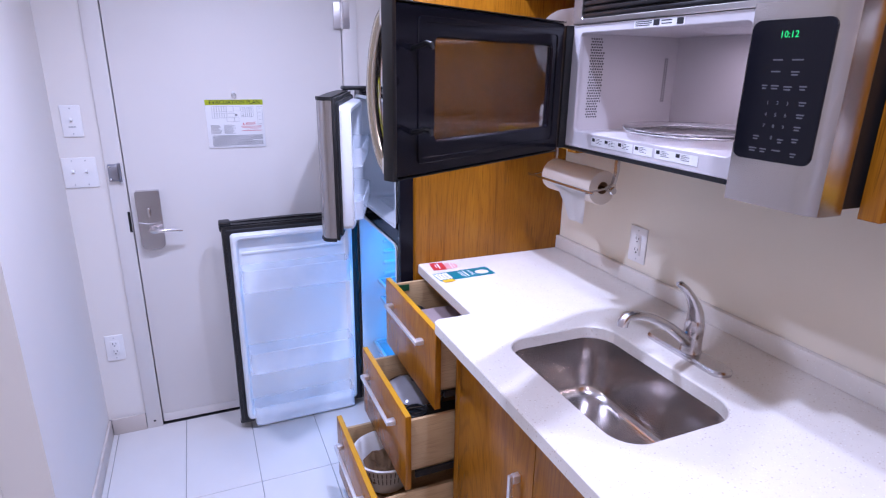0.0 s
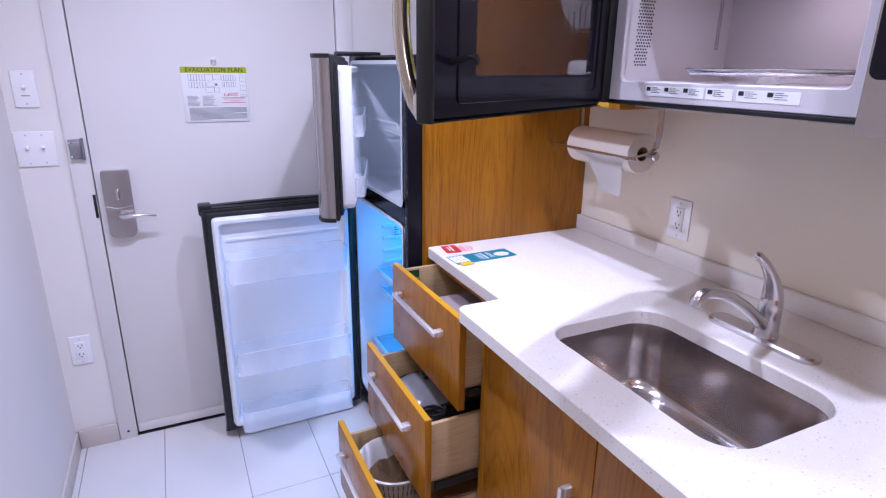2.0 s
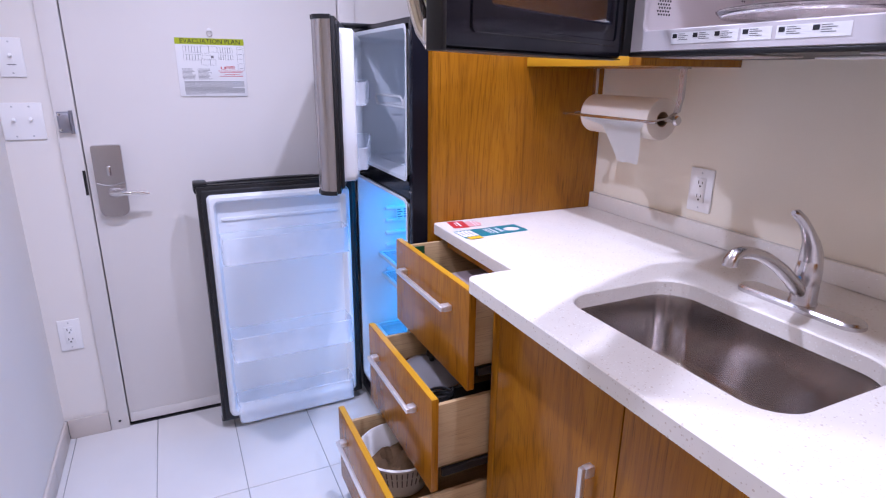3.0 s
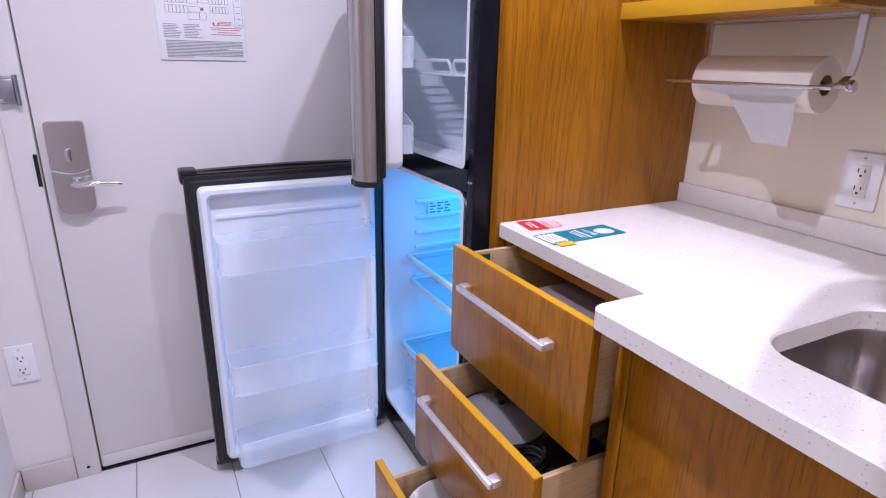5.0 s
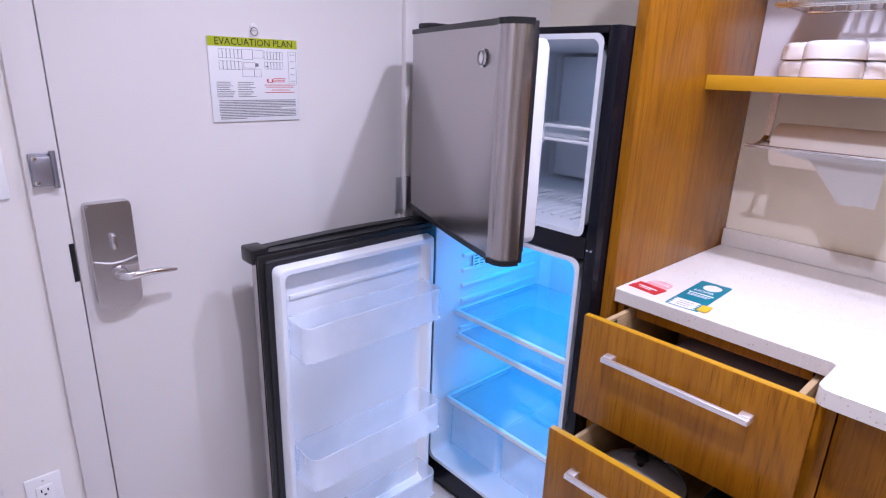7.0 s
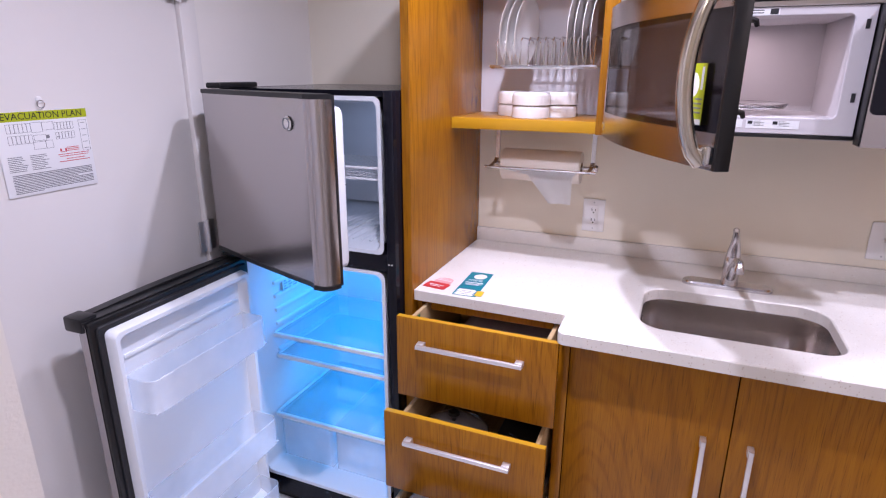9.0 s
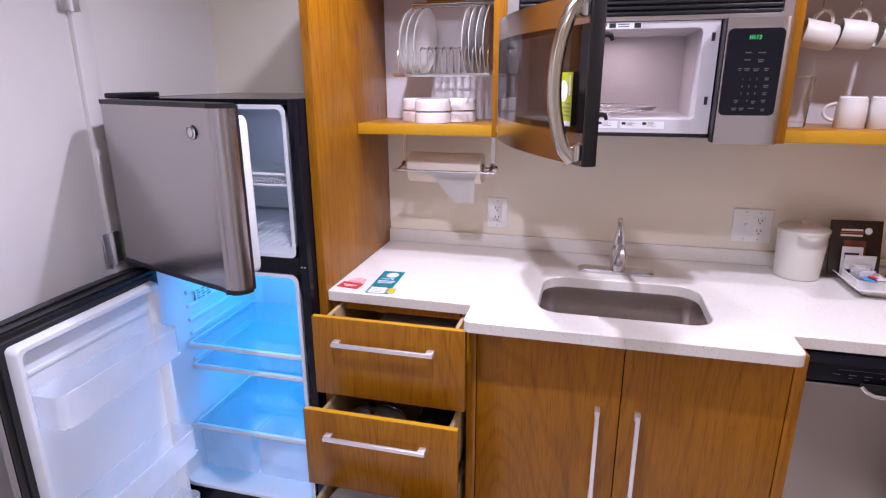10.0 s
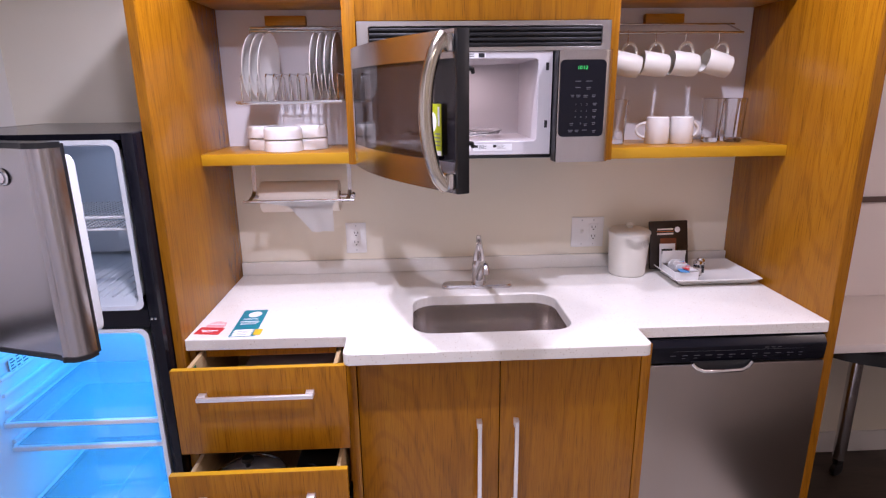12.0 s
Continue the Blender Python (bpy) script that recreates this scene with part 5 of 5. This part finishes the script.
# paper towel holder under the shelf
th = thing("paper_towel_holder", pose(-0.14, -0.26, 1.20), "steel bracket holding a paper towel roll under the shelf", "towel holder")
for y in (-0.098, -0.432):
    prof = [(-0.120, 1.3695), (-0.118, 1.300), (-0.126, 1.262), (-0.150, 1.248), (-0.222, 1.238)]
    bm = bmesh.new()
    rows = [[bm.verts.new((x, y + dy, z)) for dy in (-0.007, 0.007)] for x, z in prof]
    rows2 = [[bm.verts.new((x - 0.010, y + dy, z - 0.003)) for dy in (-0.007, 0.007)] for x, z in prof]
    for r0, r1 in ((rows, rows2),):
        for i in range(len(prof) - 1):
            bm.faces.new((r0[i][0], r0[i + 1][0], r0[i + 1][1], r0[i][1]))
            bm.faces.new((r1[i][0], r1[i + 1][0], r1[i + 1][1], r1[i][1]))
            for s in (0, 1):
                bm.faces.new((r0[i][s], r0[i + 1][s], r1[i + 1][s], r1[i][s]))
        for i in (0, -1):
            bm.faces.new((r0[i][0], r0[i][1], r1[i][1], r1[i][0]))
    part("bracket", bm, NICKEL, th)
part("top_strip", box(-0.165, -0.108, -0.439, -0.091, 1.3665, 1.3705), NICKEL, th)
part("front_rod", tube([(-0.222, -0.455, 1.238), (-0.222, -0.080, 1.238)], 0.004, 10), NICKEL, th)
part("roll_rod", tube([(-0.142, -0.447, 1.240), (-0.142, -0.090, 1.240)], 0.006, 10), NICKEL, th)
part("rod_knob", lathe([(0, 0.012), (0.010, 0.011), (0.013, 0.006), (0.012, 0)], 20, pose(-0.142, -0.440, 1.240, 90)), NICKEL, th)
roll = thing("paper_towel_roll", pose(-0.142, -0.262, 1.185), "paper towel roll with one sheet hanging down", "paper towel")
part("roll", lathe([(0.020, -0.135), (0.053, -0.135), (0.0545, -0.133), (0.0545, 0.133), (0.053, 0.135), (0.020, 0.135), (0.020, -0.135)], 48, pose(-0.142, -0.262, 1.240, 90)), CREAMPAPER, roll)
part("core", lathe([(0.0195, -0.136), (0.0185, -0.136), (0.0185, 0.136), (0.0195, 0.136), (0.0195, -0.136)], 24, pose(-0.142, -0.262, 1.240, 90)), FLOORMAT, roll)
bm = bmesh.new()
rows = []
for k in range(12):
    t = k / 11
    if k < 4:
        a = math.radians(184 + 10 * k / 3)
        x, z = -0.142 + 0.0560 * math.cos(a), 1.240 + 0.0560 * math.sin(a)
        xx, zz = x, z
    else:
        s = (k - 3) / 8
        x, z = xx + 0.006 * math.sin(s * 2.4), zz - 0.105 * s
    left = -0.150 if k < 4 else -0.215 - 0.085 * ((k - 3) / 8)
    rows.append([bm.verts.new((x - 0.0015 * math.sin(j * 1.3), left + (-0.388 + (0.012 if k > 3 else -0.0) - left) * j / 8, z - (0.0012 * math.sin(j * 0.9) if k == 11 else 0))) for j in range(9)])
for a, b in zip(rows, rows[1:]):
    for j in range(8):
        bm.faces.new((a[j], a[j + 1], b[j + 1], b[j]))
geom = bmesh.ops.solidify(bm, geom=bm.faces[:], thickness=0.0006)
part("sheet", bm, PAPER, roll, "white torn paper sheet")

# ---- things on the counter ----
def nudge(ob, dx, dy):
    ob.matrix_basis = pose(dx, dy, 0) @ ob.matrix_basis


can = thing("ice_bucket", pose(-0.135, -1.482, CT), "cream plastic ice bucket with lid and bag edge", "ice bucket")
part("bucket", lathe([(0, 0.0), (0.070, 0.0), (0.074, 0.004), (0.083, 0.165), (0.080, 0.165), (0.072, 0.008), (0, 0.006)], 56, pose(-0.135, -1.482, CT + 0.0005)), CREAM, can)
part("lid", lathe([(0, 0.178), (0.05, 0.177), (0.078, 0.172), (0.085, 0.166), (0.086, 0.160), (0.084, 0.158), (0.0838, 0.1655)], 56, pose(-0.135, -1.482, CT)), CREAM, can)
part("lid_knob", lathe([(0, 0.197), (0.012, 0.196), (0.016, 0.190), (0.012, 0.181), (0.012, 0.176)], 24, pose(-0.135, -1.482, CT)), CREAM, can)
bm = bmesh.new()
rnd = random.Random(2)
rows = []
for j, (z, dr) in enumerate(((0.150, 0.0815), (0.142, 0.084), (0.128, 0.0835), (0.120, 0.0812))):
    rows.append([bm.verts.new((-0.135 + (dr + 0.0018 * rnd.random()) * math.cos(a), -1.482 + (dr + 0.0018 * rnd.random()) * math.sin(a), CT + z + 0.008 * math.sin(3 * a + 1))) for a in [math.radians(150 + k * 4) for k in range(22)]])
for a, b in zip(rows, rows[1:]):
    for k in range(21):
        bm.faces.new((a[k], a[k + 1], b[k + 1], b[k]))
part("bag_edge", bm, TUMBLER, can, "clear plastic bag edge")
can.matrix_basis = pose(-0.105, -1.470, CT) @ Matrix.Diagonal((0.91, 0.91, 1.0, 1))
TY0, TY1, TX0, TX1 = -1.895, -1.578, -0.300, -0.040
tray = thing("serving_tray", pose(-0.17, -1.745, CT), "white rectangular serving tray on the counter", "tray")
bm = bmesh.new()
rows = []
for g, z in ((0.030, 0.0), (0.0, 0.026), (0.003, 0.028), (0.034, 0.006)):
    rows.append([bm.verts.new((p.x, p.y, CT + 0.0006 + z)) for p in rounded([(TX0 + g, TY0 + g), (TX1 - g, TY0 + g), (TX1 - g, TY1 - g), (TX0 + g, TY1 - g)], 0.010, 4)])
n = len(rows[0])
for a, b in zip(rows, rows[1:]):
    for k in range(n):
        bm.faces.new((a[k], a[(k + 1) % n], b[(k + 1) % n], b[k]))
bm.faces.new(rows[0]), bm.faces.new(rows[-1])
part("tray_body", bm, CERAMIC, tray)
cd = thing("sugar_caddy", pose(-0.215, -1.675, CT + 0.007), "white caddy with sugar and tea packets", "caddy")
bm = slab([rounded([(-0.270, -1.722), (-0.270, -1.632), (-0.150, -1.632), (-0.150, -1.722)], 0.004, 3), rounded([(-0.267, -1.719), (-0.153, -1.719), (-0.153, -1.635), (-0.267, -1.635)], 0.003, 3)], CT + 0.0072, CT + 0.040, 0.001)
box(-0.267, -0.153, -1.719, -1.635, CT + 0.0072, CT + 0.010, bm=bm)
box(-0.153, -0.149, -1.722, -1.632, CT + 0.0072, CT + 0.088, 0.001, bm=bm)
part("caddy_box", bm, PLASTIC, cd)
nudge(cd, 0.030, 0.034)
rnd = random.Random(4)
for k in range(12):
    mat = (CARD, PINK, CARD, BLUEINK, CARD, CREAMPAPER)[k % 6]
    pk = box(-0.024, 0.024, -0.016, 0.016, -0.001, 0.001, 0.0006)
    m = pose(-0.222 + 0.0072 * k, -1.623 - 0.022 * (k % 2) - 0.004 * rnd.random(), CT + 0.036 + 0.010 * (k % 4 == 0), 8 * rnd.random() - 4, 62 + 14 * rnd.random(), 10 * rnd.random() - 5)
    bmesh.ops.transform(pk, matrix=m @ pose(0, 0, 0, 0, 0, 0), verts=pk.verts)
    solo("sugar_packet", pk, mat, "small paper sugar packet in the caddy", "packet", "sugar packets")
for k, (y, mat) in enumerate(((-1.630, BLUEINK), (-1.658, CARD), (-1.642, REDINK))):
    pk = box(-0.022, 0.022, -0.018, 0.018, -0.0012, 0.0012, 0.0006)
    bmesh.ops.transform(pk, matrix=pose(-0.228 + 0.006 * k, y, CT + 0.046 + 0.0025 * k, 5, -8, 20 * k), verts=pk.verts)
    solo("creamer_packet", pk, mat, "small printed creamer packet on the caddy", "packet", "sugar packets")
pk = thing("coffee_packet", pose(-0.105, -1.665, CT + 0.008), "dark printed coffee packet leaning on the wall", "packet")
cm = pose(-0.105, -1.665, CT + 0.0085, 0, 12, 4)
bm = box(-0.005, 0.005, -0.078, 0.078, 0, 0.185, 0.003)
part("pouch", merge(bmesh.new(), bm, cm), CARAFE, pk)
fm = cm @ pose(-0.0052, 0, 0, 90, 0, -90)
part("print", bars([(-0.046, 0.018, 0.150, 0.156), (-0.048, 0.018, 0.132, 0.138)], fm), CREAMPAPER, pk)
part("print_line", bars([(-0.050, 0.022, 0.143, 0.1455)], fm), ORANGE, pk)
part("print_red", bars([(-0.035, 0.030, 0.06, 0.118)], fm, h=0.0002), RUST, pk)
part("print_round", lathe([(0, 0.0004), (0.011, 0.0004), (0.0112, 0)], 20, fm @ pose(0.035, 0.150, 0)), PLASTIC, pk)
nudge(pk, 0.012, 0.024)
tc = thing("tea_packet", pose(-0.138, -1.66, CT + 0.04), "small white and black tea packet in the caddy", "packet")
tm = pose(-0.140, -1.690, CT + 0.012, 0, 10, 0)
part("envelope", merge(bmesh.new(), box(-0.0015, 0.0015, -0.001, 0.060, 0, 0.098, 0.0006), tm), CARD, tc)
part("print", bars([(-0.052, -0.010, 0.060, 0.078)], tm @ pose(-0.0016, 0, 0, 90, 0, -90)), INK, tc)
nudge(tc, 0.030, 0.034)
for y in (-1.712, -1.738):
    sk = thing("salt_shaker", pose(-0.175 + 0.03 * (y < -1.72), y, CT + 0.007), "small glass shaker with a steel cap", "shaker", "shakers")
    c = pose(-0.175 + 0.03 * (y < -1.72), y, CT + 0.0075)
    part("glass_body", lathe([(0, 0), (0.015, 0), (0.016, 0.004), (0.0145, 0.036), (0.013, 0.040), (0, 0.040)], 16, c), TUMBLER, sk)
    part("salt", lathe([(0, 0.003), (0.0125, 0.003), (0.012, 0.026), (0, 0.026)], 16, c), CERAMIC if y > -1.72 else INK, sk)
    part("cap", lathe([(0, 0.058), (0.010, 0.056), (0.0145, 0.050), (0.0148, 0.041), (0.0135, 0.0402)], 20, c), CHROME, sk)

# cards on the counter
red = thing("red_card", pose(-0.525, -0.045, CT), "red and white printed card lying on the counter", "card")
rm = pose(-0.530, -0.045, CT + 0.0004, 0, 0, -98) @ Matrix.Diagonal((0.86, 0.90, 1, 1))
oc = rounded([(-0.044, -0.055), (0.044, -0.055), (0.044, 0.000), (-0.044, 0.000)], 0.003, 3)
part("card", merge(bmesh.new(), sweep([(p.x, p.y) for p in oc], 0, 0.0008, "xy"), rm), REDINK, red)
hd = rounded([(-0.030, 0.0005), (0.032, 0.0005), (0.036, 0.018), (0.028, 0.046), (0.002, 0.054), (-0.026, 0.044), (-0.033, 0.020)], 0.008, 4)
part("card_top", merge(bmesh.new(), sweep([(p.x, p.y) for p in hd], 0, 0.0008, "xy"), rm), PINK, red, "pink illustrated top of the card")
part("print", bars([(-0.030, 0.028, -0.028, -0.022), (-0.022, 0.018, -0.038, -0.034), (-0.030, 0.030, 0.024, 0.028), (-0.026, 0.026, 0.036, 0.039)], rm @ pose(0, 0, 0.0009)), CARD, red)
teal = thing("door_hanger_card", pose(-0.49, -0.15, CT), "teal and white door hanger card lying on the counter", "card")
tm = pose(-0.498, -0.144, CT + 0.0004, 0, 0, -87.5) @ Matrix.Diagonal((0.85, 1.03, 1, 1))
oc = rounded([(-0.044, -0.102), (0.044, -0.102), (0.044, 0.102), (-0.044, 0.102)], 0.004, 3)
ho = [Vector((0.004 + 0.025 * math.cos(-k * math.tau / 28), 0.066 + 0.025 * math.sin(-k * math.tau / 28))) for k in range(28)]
part("card", merge(bmesh.new(), slab([oc, ho], 0, 0.0009, 0.0002), tm), TEAL, teal)
zig = [(-0.040 + 0.010 * (k % 2), -0.101 + 0.006 * k) for k in range(9)] + [(0.024 + 0.010 * (k % 2), -0.053 - 0.006 * k) for k in range(9)]
part("white_panel", merge(bmesh.new(), sweep(zig, 0.001, 0.0013, "xy"), tm), CARD, teal, "white panel with jagged edges")
part("panel_print", bars([(-0.022, 0.018, -0.068, -0.066), (-0.024, 0.018, -0.080, -0.078), (-0.022, 0.014, -0.092, -0.090)], tm @ pose(0, 0, 0.0014), h=0.0002), GREYINK, teal)
part("yellow_strip", bars([(0.036, 0.062, -0.096, -0.056)], tm @ pose(0, 0, 0.0014)), YELLOW, teal, "yellow printed strip")
part("heading", lettering("HOME", 0.019, tm @ pose(-0.002, 0.026, 0.0011)), CARD, teal, "white printed word HOME", smooth=False)
part("print", bars([(-0.034, 0.034, 0.004, 0.009), (-0.030, 0.032, -0.006, -0.003), (-0.030, 0.026, -0.014, -0.011)], tm @ pose(0, 0, 0.001)), CARD, teal)

# ---- things in the drawers ----
ZD1, ZD2, ZD3 = 0.674, 0.4105, 0.1535
bm = box(-0.706, -0.40, -0.405, -0.130, ZD1 + 0.0005, ZD1 + 0.118, 0.006)
box(-0.700, -0.408, -0.399, -0.136, ZD1 + 0.1185, ZD1 + 0.1225, 0.001, bm=bm)
solo("utensil_case", bm, GREYTRAY, "grey-brown plastic utensil case in the top drawer", "utensil case")
cupd = thing("black_pot", pose(-0.66, -0.085, ZD1 + 0.0005), "round black lidded pot in the top drawer", "pot")
part("pot_body", lathe([(0, 0), (0.032, 0), (0.036, 0.006), (0.036, 0.085), (0, 0.085)], 36, pose(-0.655, -0.083, ZD1 + 0.0005)), PAN, cupd)
part("lid", lathe([(0, 0.112), (0.02, 0.110), (0.036, 0.098), (0.038, 0.086), (0, 0.086)], 36, pose(-0.655, -0.083, ZD1 + 0.0005)), PAN, cupd)
pot = thing("saucepan", pose(-0.69, -0.15, ZD2), "steel saucepan with a glass lid in the middle drawer", "saucepan")
pc = pose(-0.690, -0.155, ZD2 + 0.0005) @ Matrix.Diagonal((1.08, 1.08, 1, 1))
part("pan", lathe([(0, 0), (0.085, 0), (0.094, 0.008), (0.098, 0.085), (0.101, 0.086), (0.099, 0.088), (0.094, 0.085), (0.090, 0.010), (0, 0.004)], 48, pc), STEEL, pot)
lid = part("lid", lathe([(0, 0.128), (0.04, 0.123), (0.075, 0.108), (0.096, 0.091), (0.098, 0.089), (0.090, 0.091), (0, 0.122)], 48, pc), LIDGLASS, pot, "tinted glass lid")
part("lid_rim", tube([(-0.690 + 0.107 * math.cos(k * math.tau / 40), -0.155 + 0.107 * math.sin(k * math.tau / 40), ZD2 + 0.091) for k in range(40)], 0.003, 6, closed=True), CHROME, lid)
part("lid_knob", lathe([(0, 0.158), (0.014, 0.156), (0.017, 0.148), (0.009, 0.138), (0.007, 0.127)], 20, pc), PAN, lid)
solo("appliance_box", box(-0.800, -0.56, -0.418, -0.288, ZD2 + 0.0005, ZD2 + 0.108, 0.008, 3), PAN, "black plastic appliance lying in the middle drawer", "small appliance")
kt = thing("kettle_cord", pose(-0.745, -0.335, ZD2 + 0.1085), "black coiled power cord in the middle drawer", "cord")
part("cord", tube([(-0.745 + 0.035 * math.cos(k * 0.5), -0.335 + 0.030 * math.sin(k * 0.5), ZD2 + 0.112 + 0.0012 * k) for k in range(26)], 0.0035, 8), PAN, kt)
bk = thing("colander", pose(-0.80, -0.17, ZD3), "white plastic colander in the bottom drawer", "colander")
bc = pose(-0.800, -0.165, ZD3 + 0.0005) @ Matrix.Diagonal((1.12, 1.12, 1.1, 1))
part("bowl", lathe([(0, 0), (0.060, 0), (0.072, 0.008), (0.098, 0.105), (0.108, 0.110), (0.110, 0.118), (0.104, 0.120), (0.095, 0.112), (0.069, 0.012), (0, 0.005)], 56, bc), PLASTIC, bk)
bm = bmesh.new()
for k in range(44):
    a = k * math.tau / 44
    for z0, z1 in ((0.082, 0.102), (0.052, 0.074)):
        r0, r1 = 0.0725 + (z0 - 0.008) * 0.268 + 0.0006, 0.0725 + (z1 - 0.008) * 0.268 + 0.0006
        tube([bc @ Vector((r0 * math.cos(a), r0 * math.sin(a), z0)), bc @ Vector((r1 * math.cos(a), r1 * math.sin(a), z1))], 0.0018, 6, bm)
part("slots", bm, GREYINK, bk, "rows of dark drain slots")
hb = [bc @ Vector((0.106 + 0.022 * math.sin(math.pi * k / 10), -0.035 + 0.07 * k / 10, 0.117 + 0.012 * math.sin(math.pi * k / 10))) for k in range(11)]
part("handle", tube(hb, 0.0055, 8), PLASTIC, bk)


def cloth(cx, cy, z, sx, sy, seed, hgt):
    bm = bmesh.new()
    n = 26
    vs = [[bm.verts.new((cx + sx * (i / n - 0.5), cy + sy * (j / n - 0.5), z + hgt * (0.55 + 0.9 * noise.noise((i * 0.16 + seed, j * 0.10, seed))) * (1 - (2 * i / n - 1) ** 4) * (1 - (2 * j / n - 1) ** 4) + 0.0016 * math.sin(i * 2.1))) for j in range(n + 1)] for i in range(n + 1)]
    for i in range(n):
        for j in range(n):
            bm.faces.new((vs[i][j], vs[i + 1][j], vs[i + 1][j + 1], vs[i][j + 1]))
    bmesh.ops.solidify(bm, geom=bm.faces[:], thickness=0.003)
    return bm


solo("kitchen_towel", cloth(-0.800, -0.165, ZD3 + 0.062, 0.140, 0.150, 2.0, 0.065), FLOORMAT, "brown striped kitchen towel in the colander", "towel")
solo("drawer_mat", cloth(-0.720, -0.355, ZD3 + 0.004, 0.30, 0.120, 5.0, 0.030), FLOORMAT, "folded brown cloth in the bottom drawer", "cloth")

# ---- beyond the far panel: desk and rolling stand ----
dk = thing("wall_desk", pose(-0.235, -2.5, 0.70), "white laminate wall desk beyond the kitchen panel", "desk")
part("desktop", box(-0.470, -0.002, -3.6, PR - 0.036, 0.722, 0.752, 0.0015), DESKTOP, dk)
part("back_panel", box(-0.020, -0.002, -3.6, PR - 0.036, 0.753, 1.60), DESKTOP, dk)
part("cable_rail", box(-0.034, -0.0205, -3.6, PR - 0.036, 1.150, 1.172, 0.002), RAIL, dk, "dark wooden rail along the back panel")
rs = thing("rolling_stand", pose(-0.30, -2.40, 0), "black rolling stand on casters under the desk", "rolling stand")
oc = [(-0.30 + 0.20 * math.cos(a), -2.50 + 0.38 * math.sin(a)) for a in [k * math.tau / 40 for k in range(40)]]
part("top", slab([[Vector(p) for p in oc]], 0.655, 0.700, 0.004), BLACK, rs)
for x, y in ((-0.165, -2.42), (-0.165, -2.70)):
    lg = part("leg", tube([(x - 0.03, y + 0.03, 0.6545), (x, y, 0.085)], 0.024, 16), NICKEL, rs, "round steel leg")
    part("caster", lathe([(0, -0.012), (0.020, -0.012), (0.030, -0.009), (0.030, 0.009), (0.020, 0.012), (0, 0.012)], 24, pose(x, y, 0.030, 0, 90, 20)), BLACK, lg)
    part("caster_fork", box(x - 0.016, x + 0.016, y - 0.014, y + 0.014, 0.055, 0.085, 0.004), BLACK, lg)
solo("baseboard_desk", box(-0.012, -0.001, -5.0, PR - 0.036, 0.0, 0.10, 0.002), TRIM, "beige baseboard under the desk", "baseboard", kind="structure")

# ---- trim, base tiles and floor ----
bb = solo("baseboard", box(-1.799, -1.653, YE - 0.006, YE - 0.0005, 0, 0.075), GROUT, "beige tile skirting along the walls", "baseboard", kind="structure")
FRAME[bb], LOCAL[bb] = bb.matrix_basis.copy(), False
part("base_tile", box(-1.788, -1.654, YE - 0.014, YE - 0.006, 0.0, 0.080, 0.002), BASET, bb)
for k in range(4):
    y1 = YE - 0.016 - 0.285 * k
    y0 = max(-0.129, y1 - 0.283)
    part("base_tile", box(XL + 0.0005, XL + 0.011, y0, y1, 0.0, 0.080, 0.002), BASET, bb)
bb2 = solo("baseboard_far", box(XL + 0.0005, XL + 0.010, -5.0, -1.452, 0, 0.080, 0.002), BASET, "beige tile skirting of the corridor", "baseboard", kind="structure")
flo = solo("floor", box(-3.18, -0.001, -1.945, YE + 0.0, -0.0118, -0.002), GROUT, "pale rectangular ceramic floor tiles", "floor", kind="structure", smooth=False)
FRAME[flo], LOCAL[flo] = flo.matrix_basis.copy(), False
solo("floor_room", box(-1.79, -0.001, -5.0, -1.947, -0.0118, 0.0), DARKFLOOR, "dark brown plank floor of the room", "floor", kind="structure", smooth=False)
TW, TL = 0.2795, 0.570
me = None
for i in range(-6, 3):
    for j in range(-4, 2):
        x0, y0 = -1.211 + TW * i, 0.190 + TL * j
        if y0 + TL < -1.95 or x0 < -3.2 or x0 + TW > -0.35 or y0 > YE:
            continue
        y1 = min(y0 + TL, YE)
        if me is None:
            tb = box(0.0014, TW - 0.0014, 0.0014, TL - 0.0014, -0.006, 0.0, 0.0012, 1)
            me = mesh_of("tile", tb, TILE)
        ob = new("tile", me)
        ob.parent = flo
        ob.matrix_basis = FRAME[flo].inverted() @ pose(x0, y0, 0.0 + 0.0003 * ((i * 7 + j * 3) % 3))
        if y0 + TL > YE:
            ob.scale = (1, (YE - y0) / TL, 1)
        if y0 < -1.945:
            ob.location.y += -1.944 - y0
            ob.scale = (1, (y0 + TL + 1.944) / TL, 1)
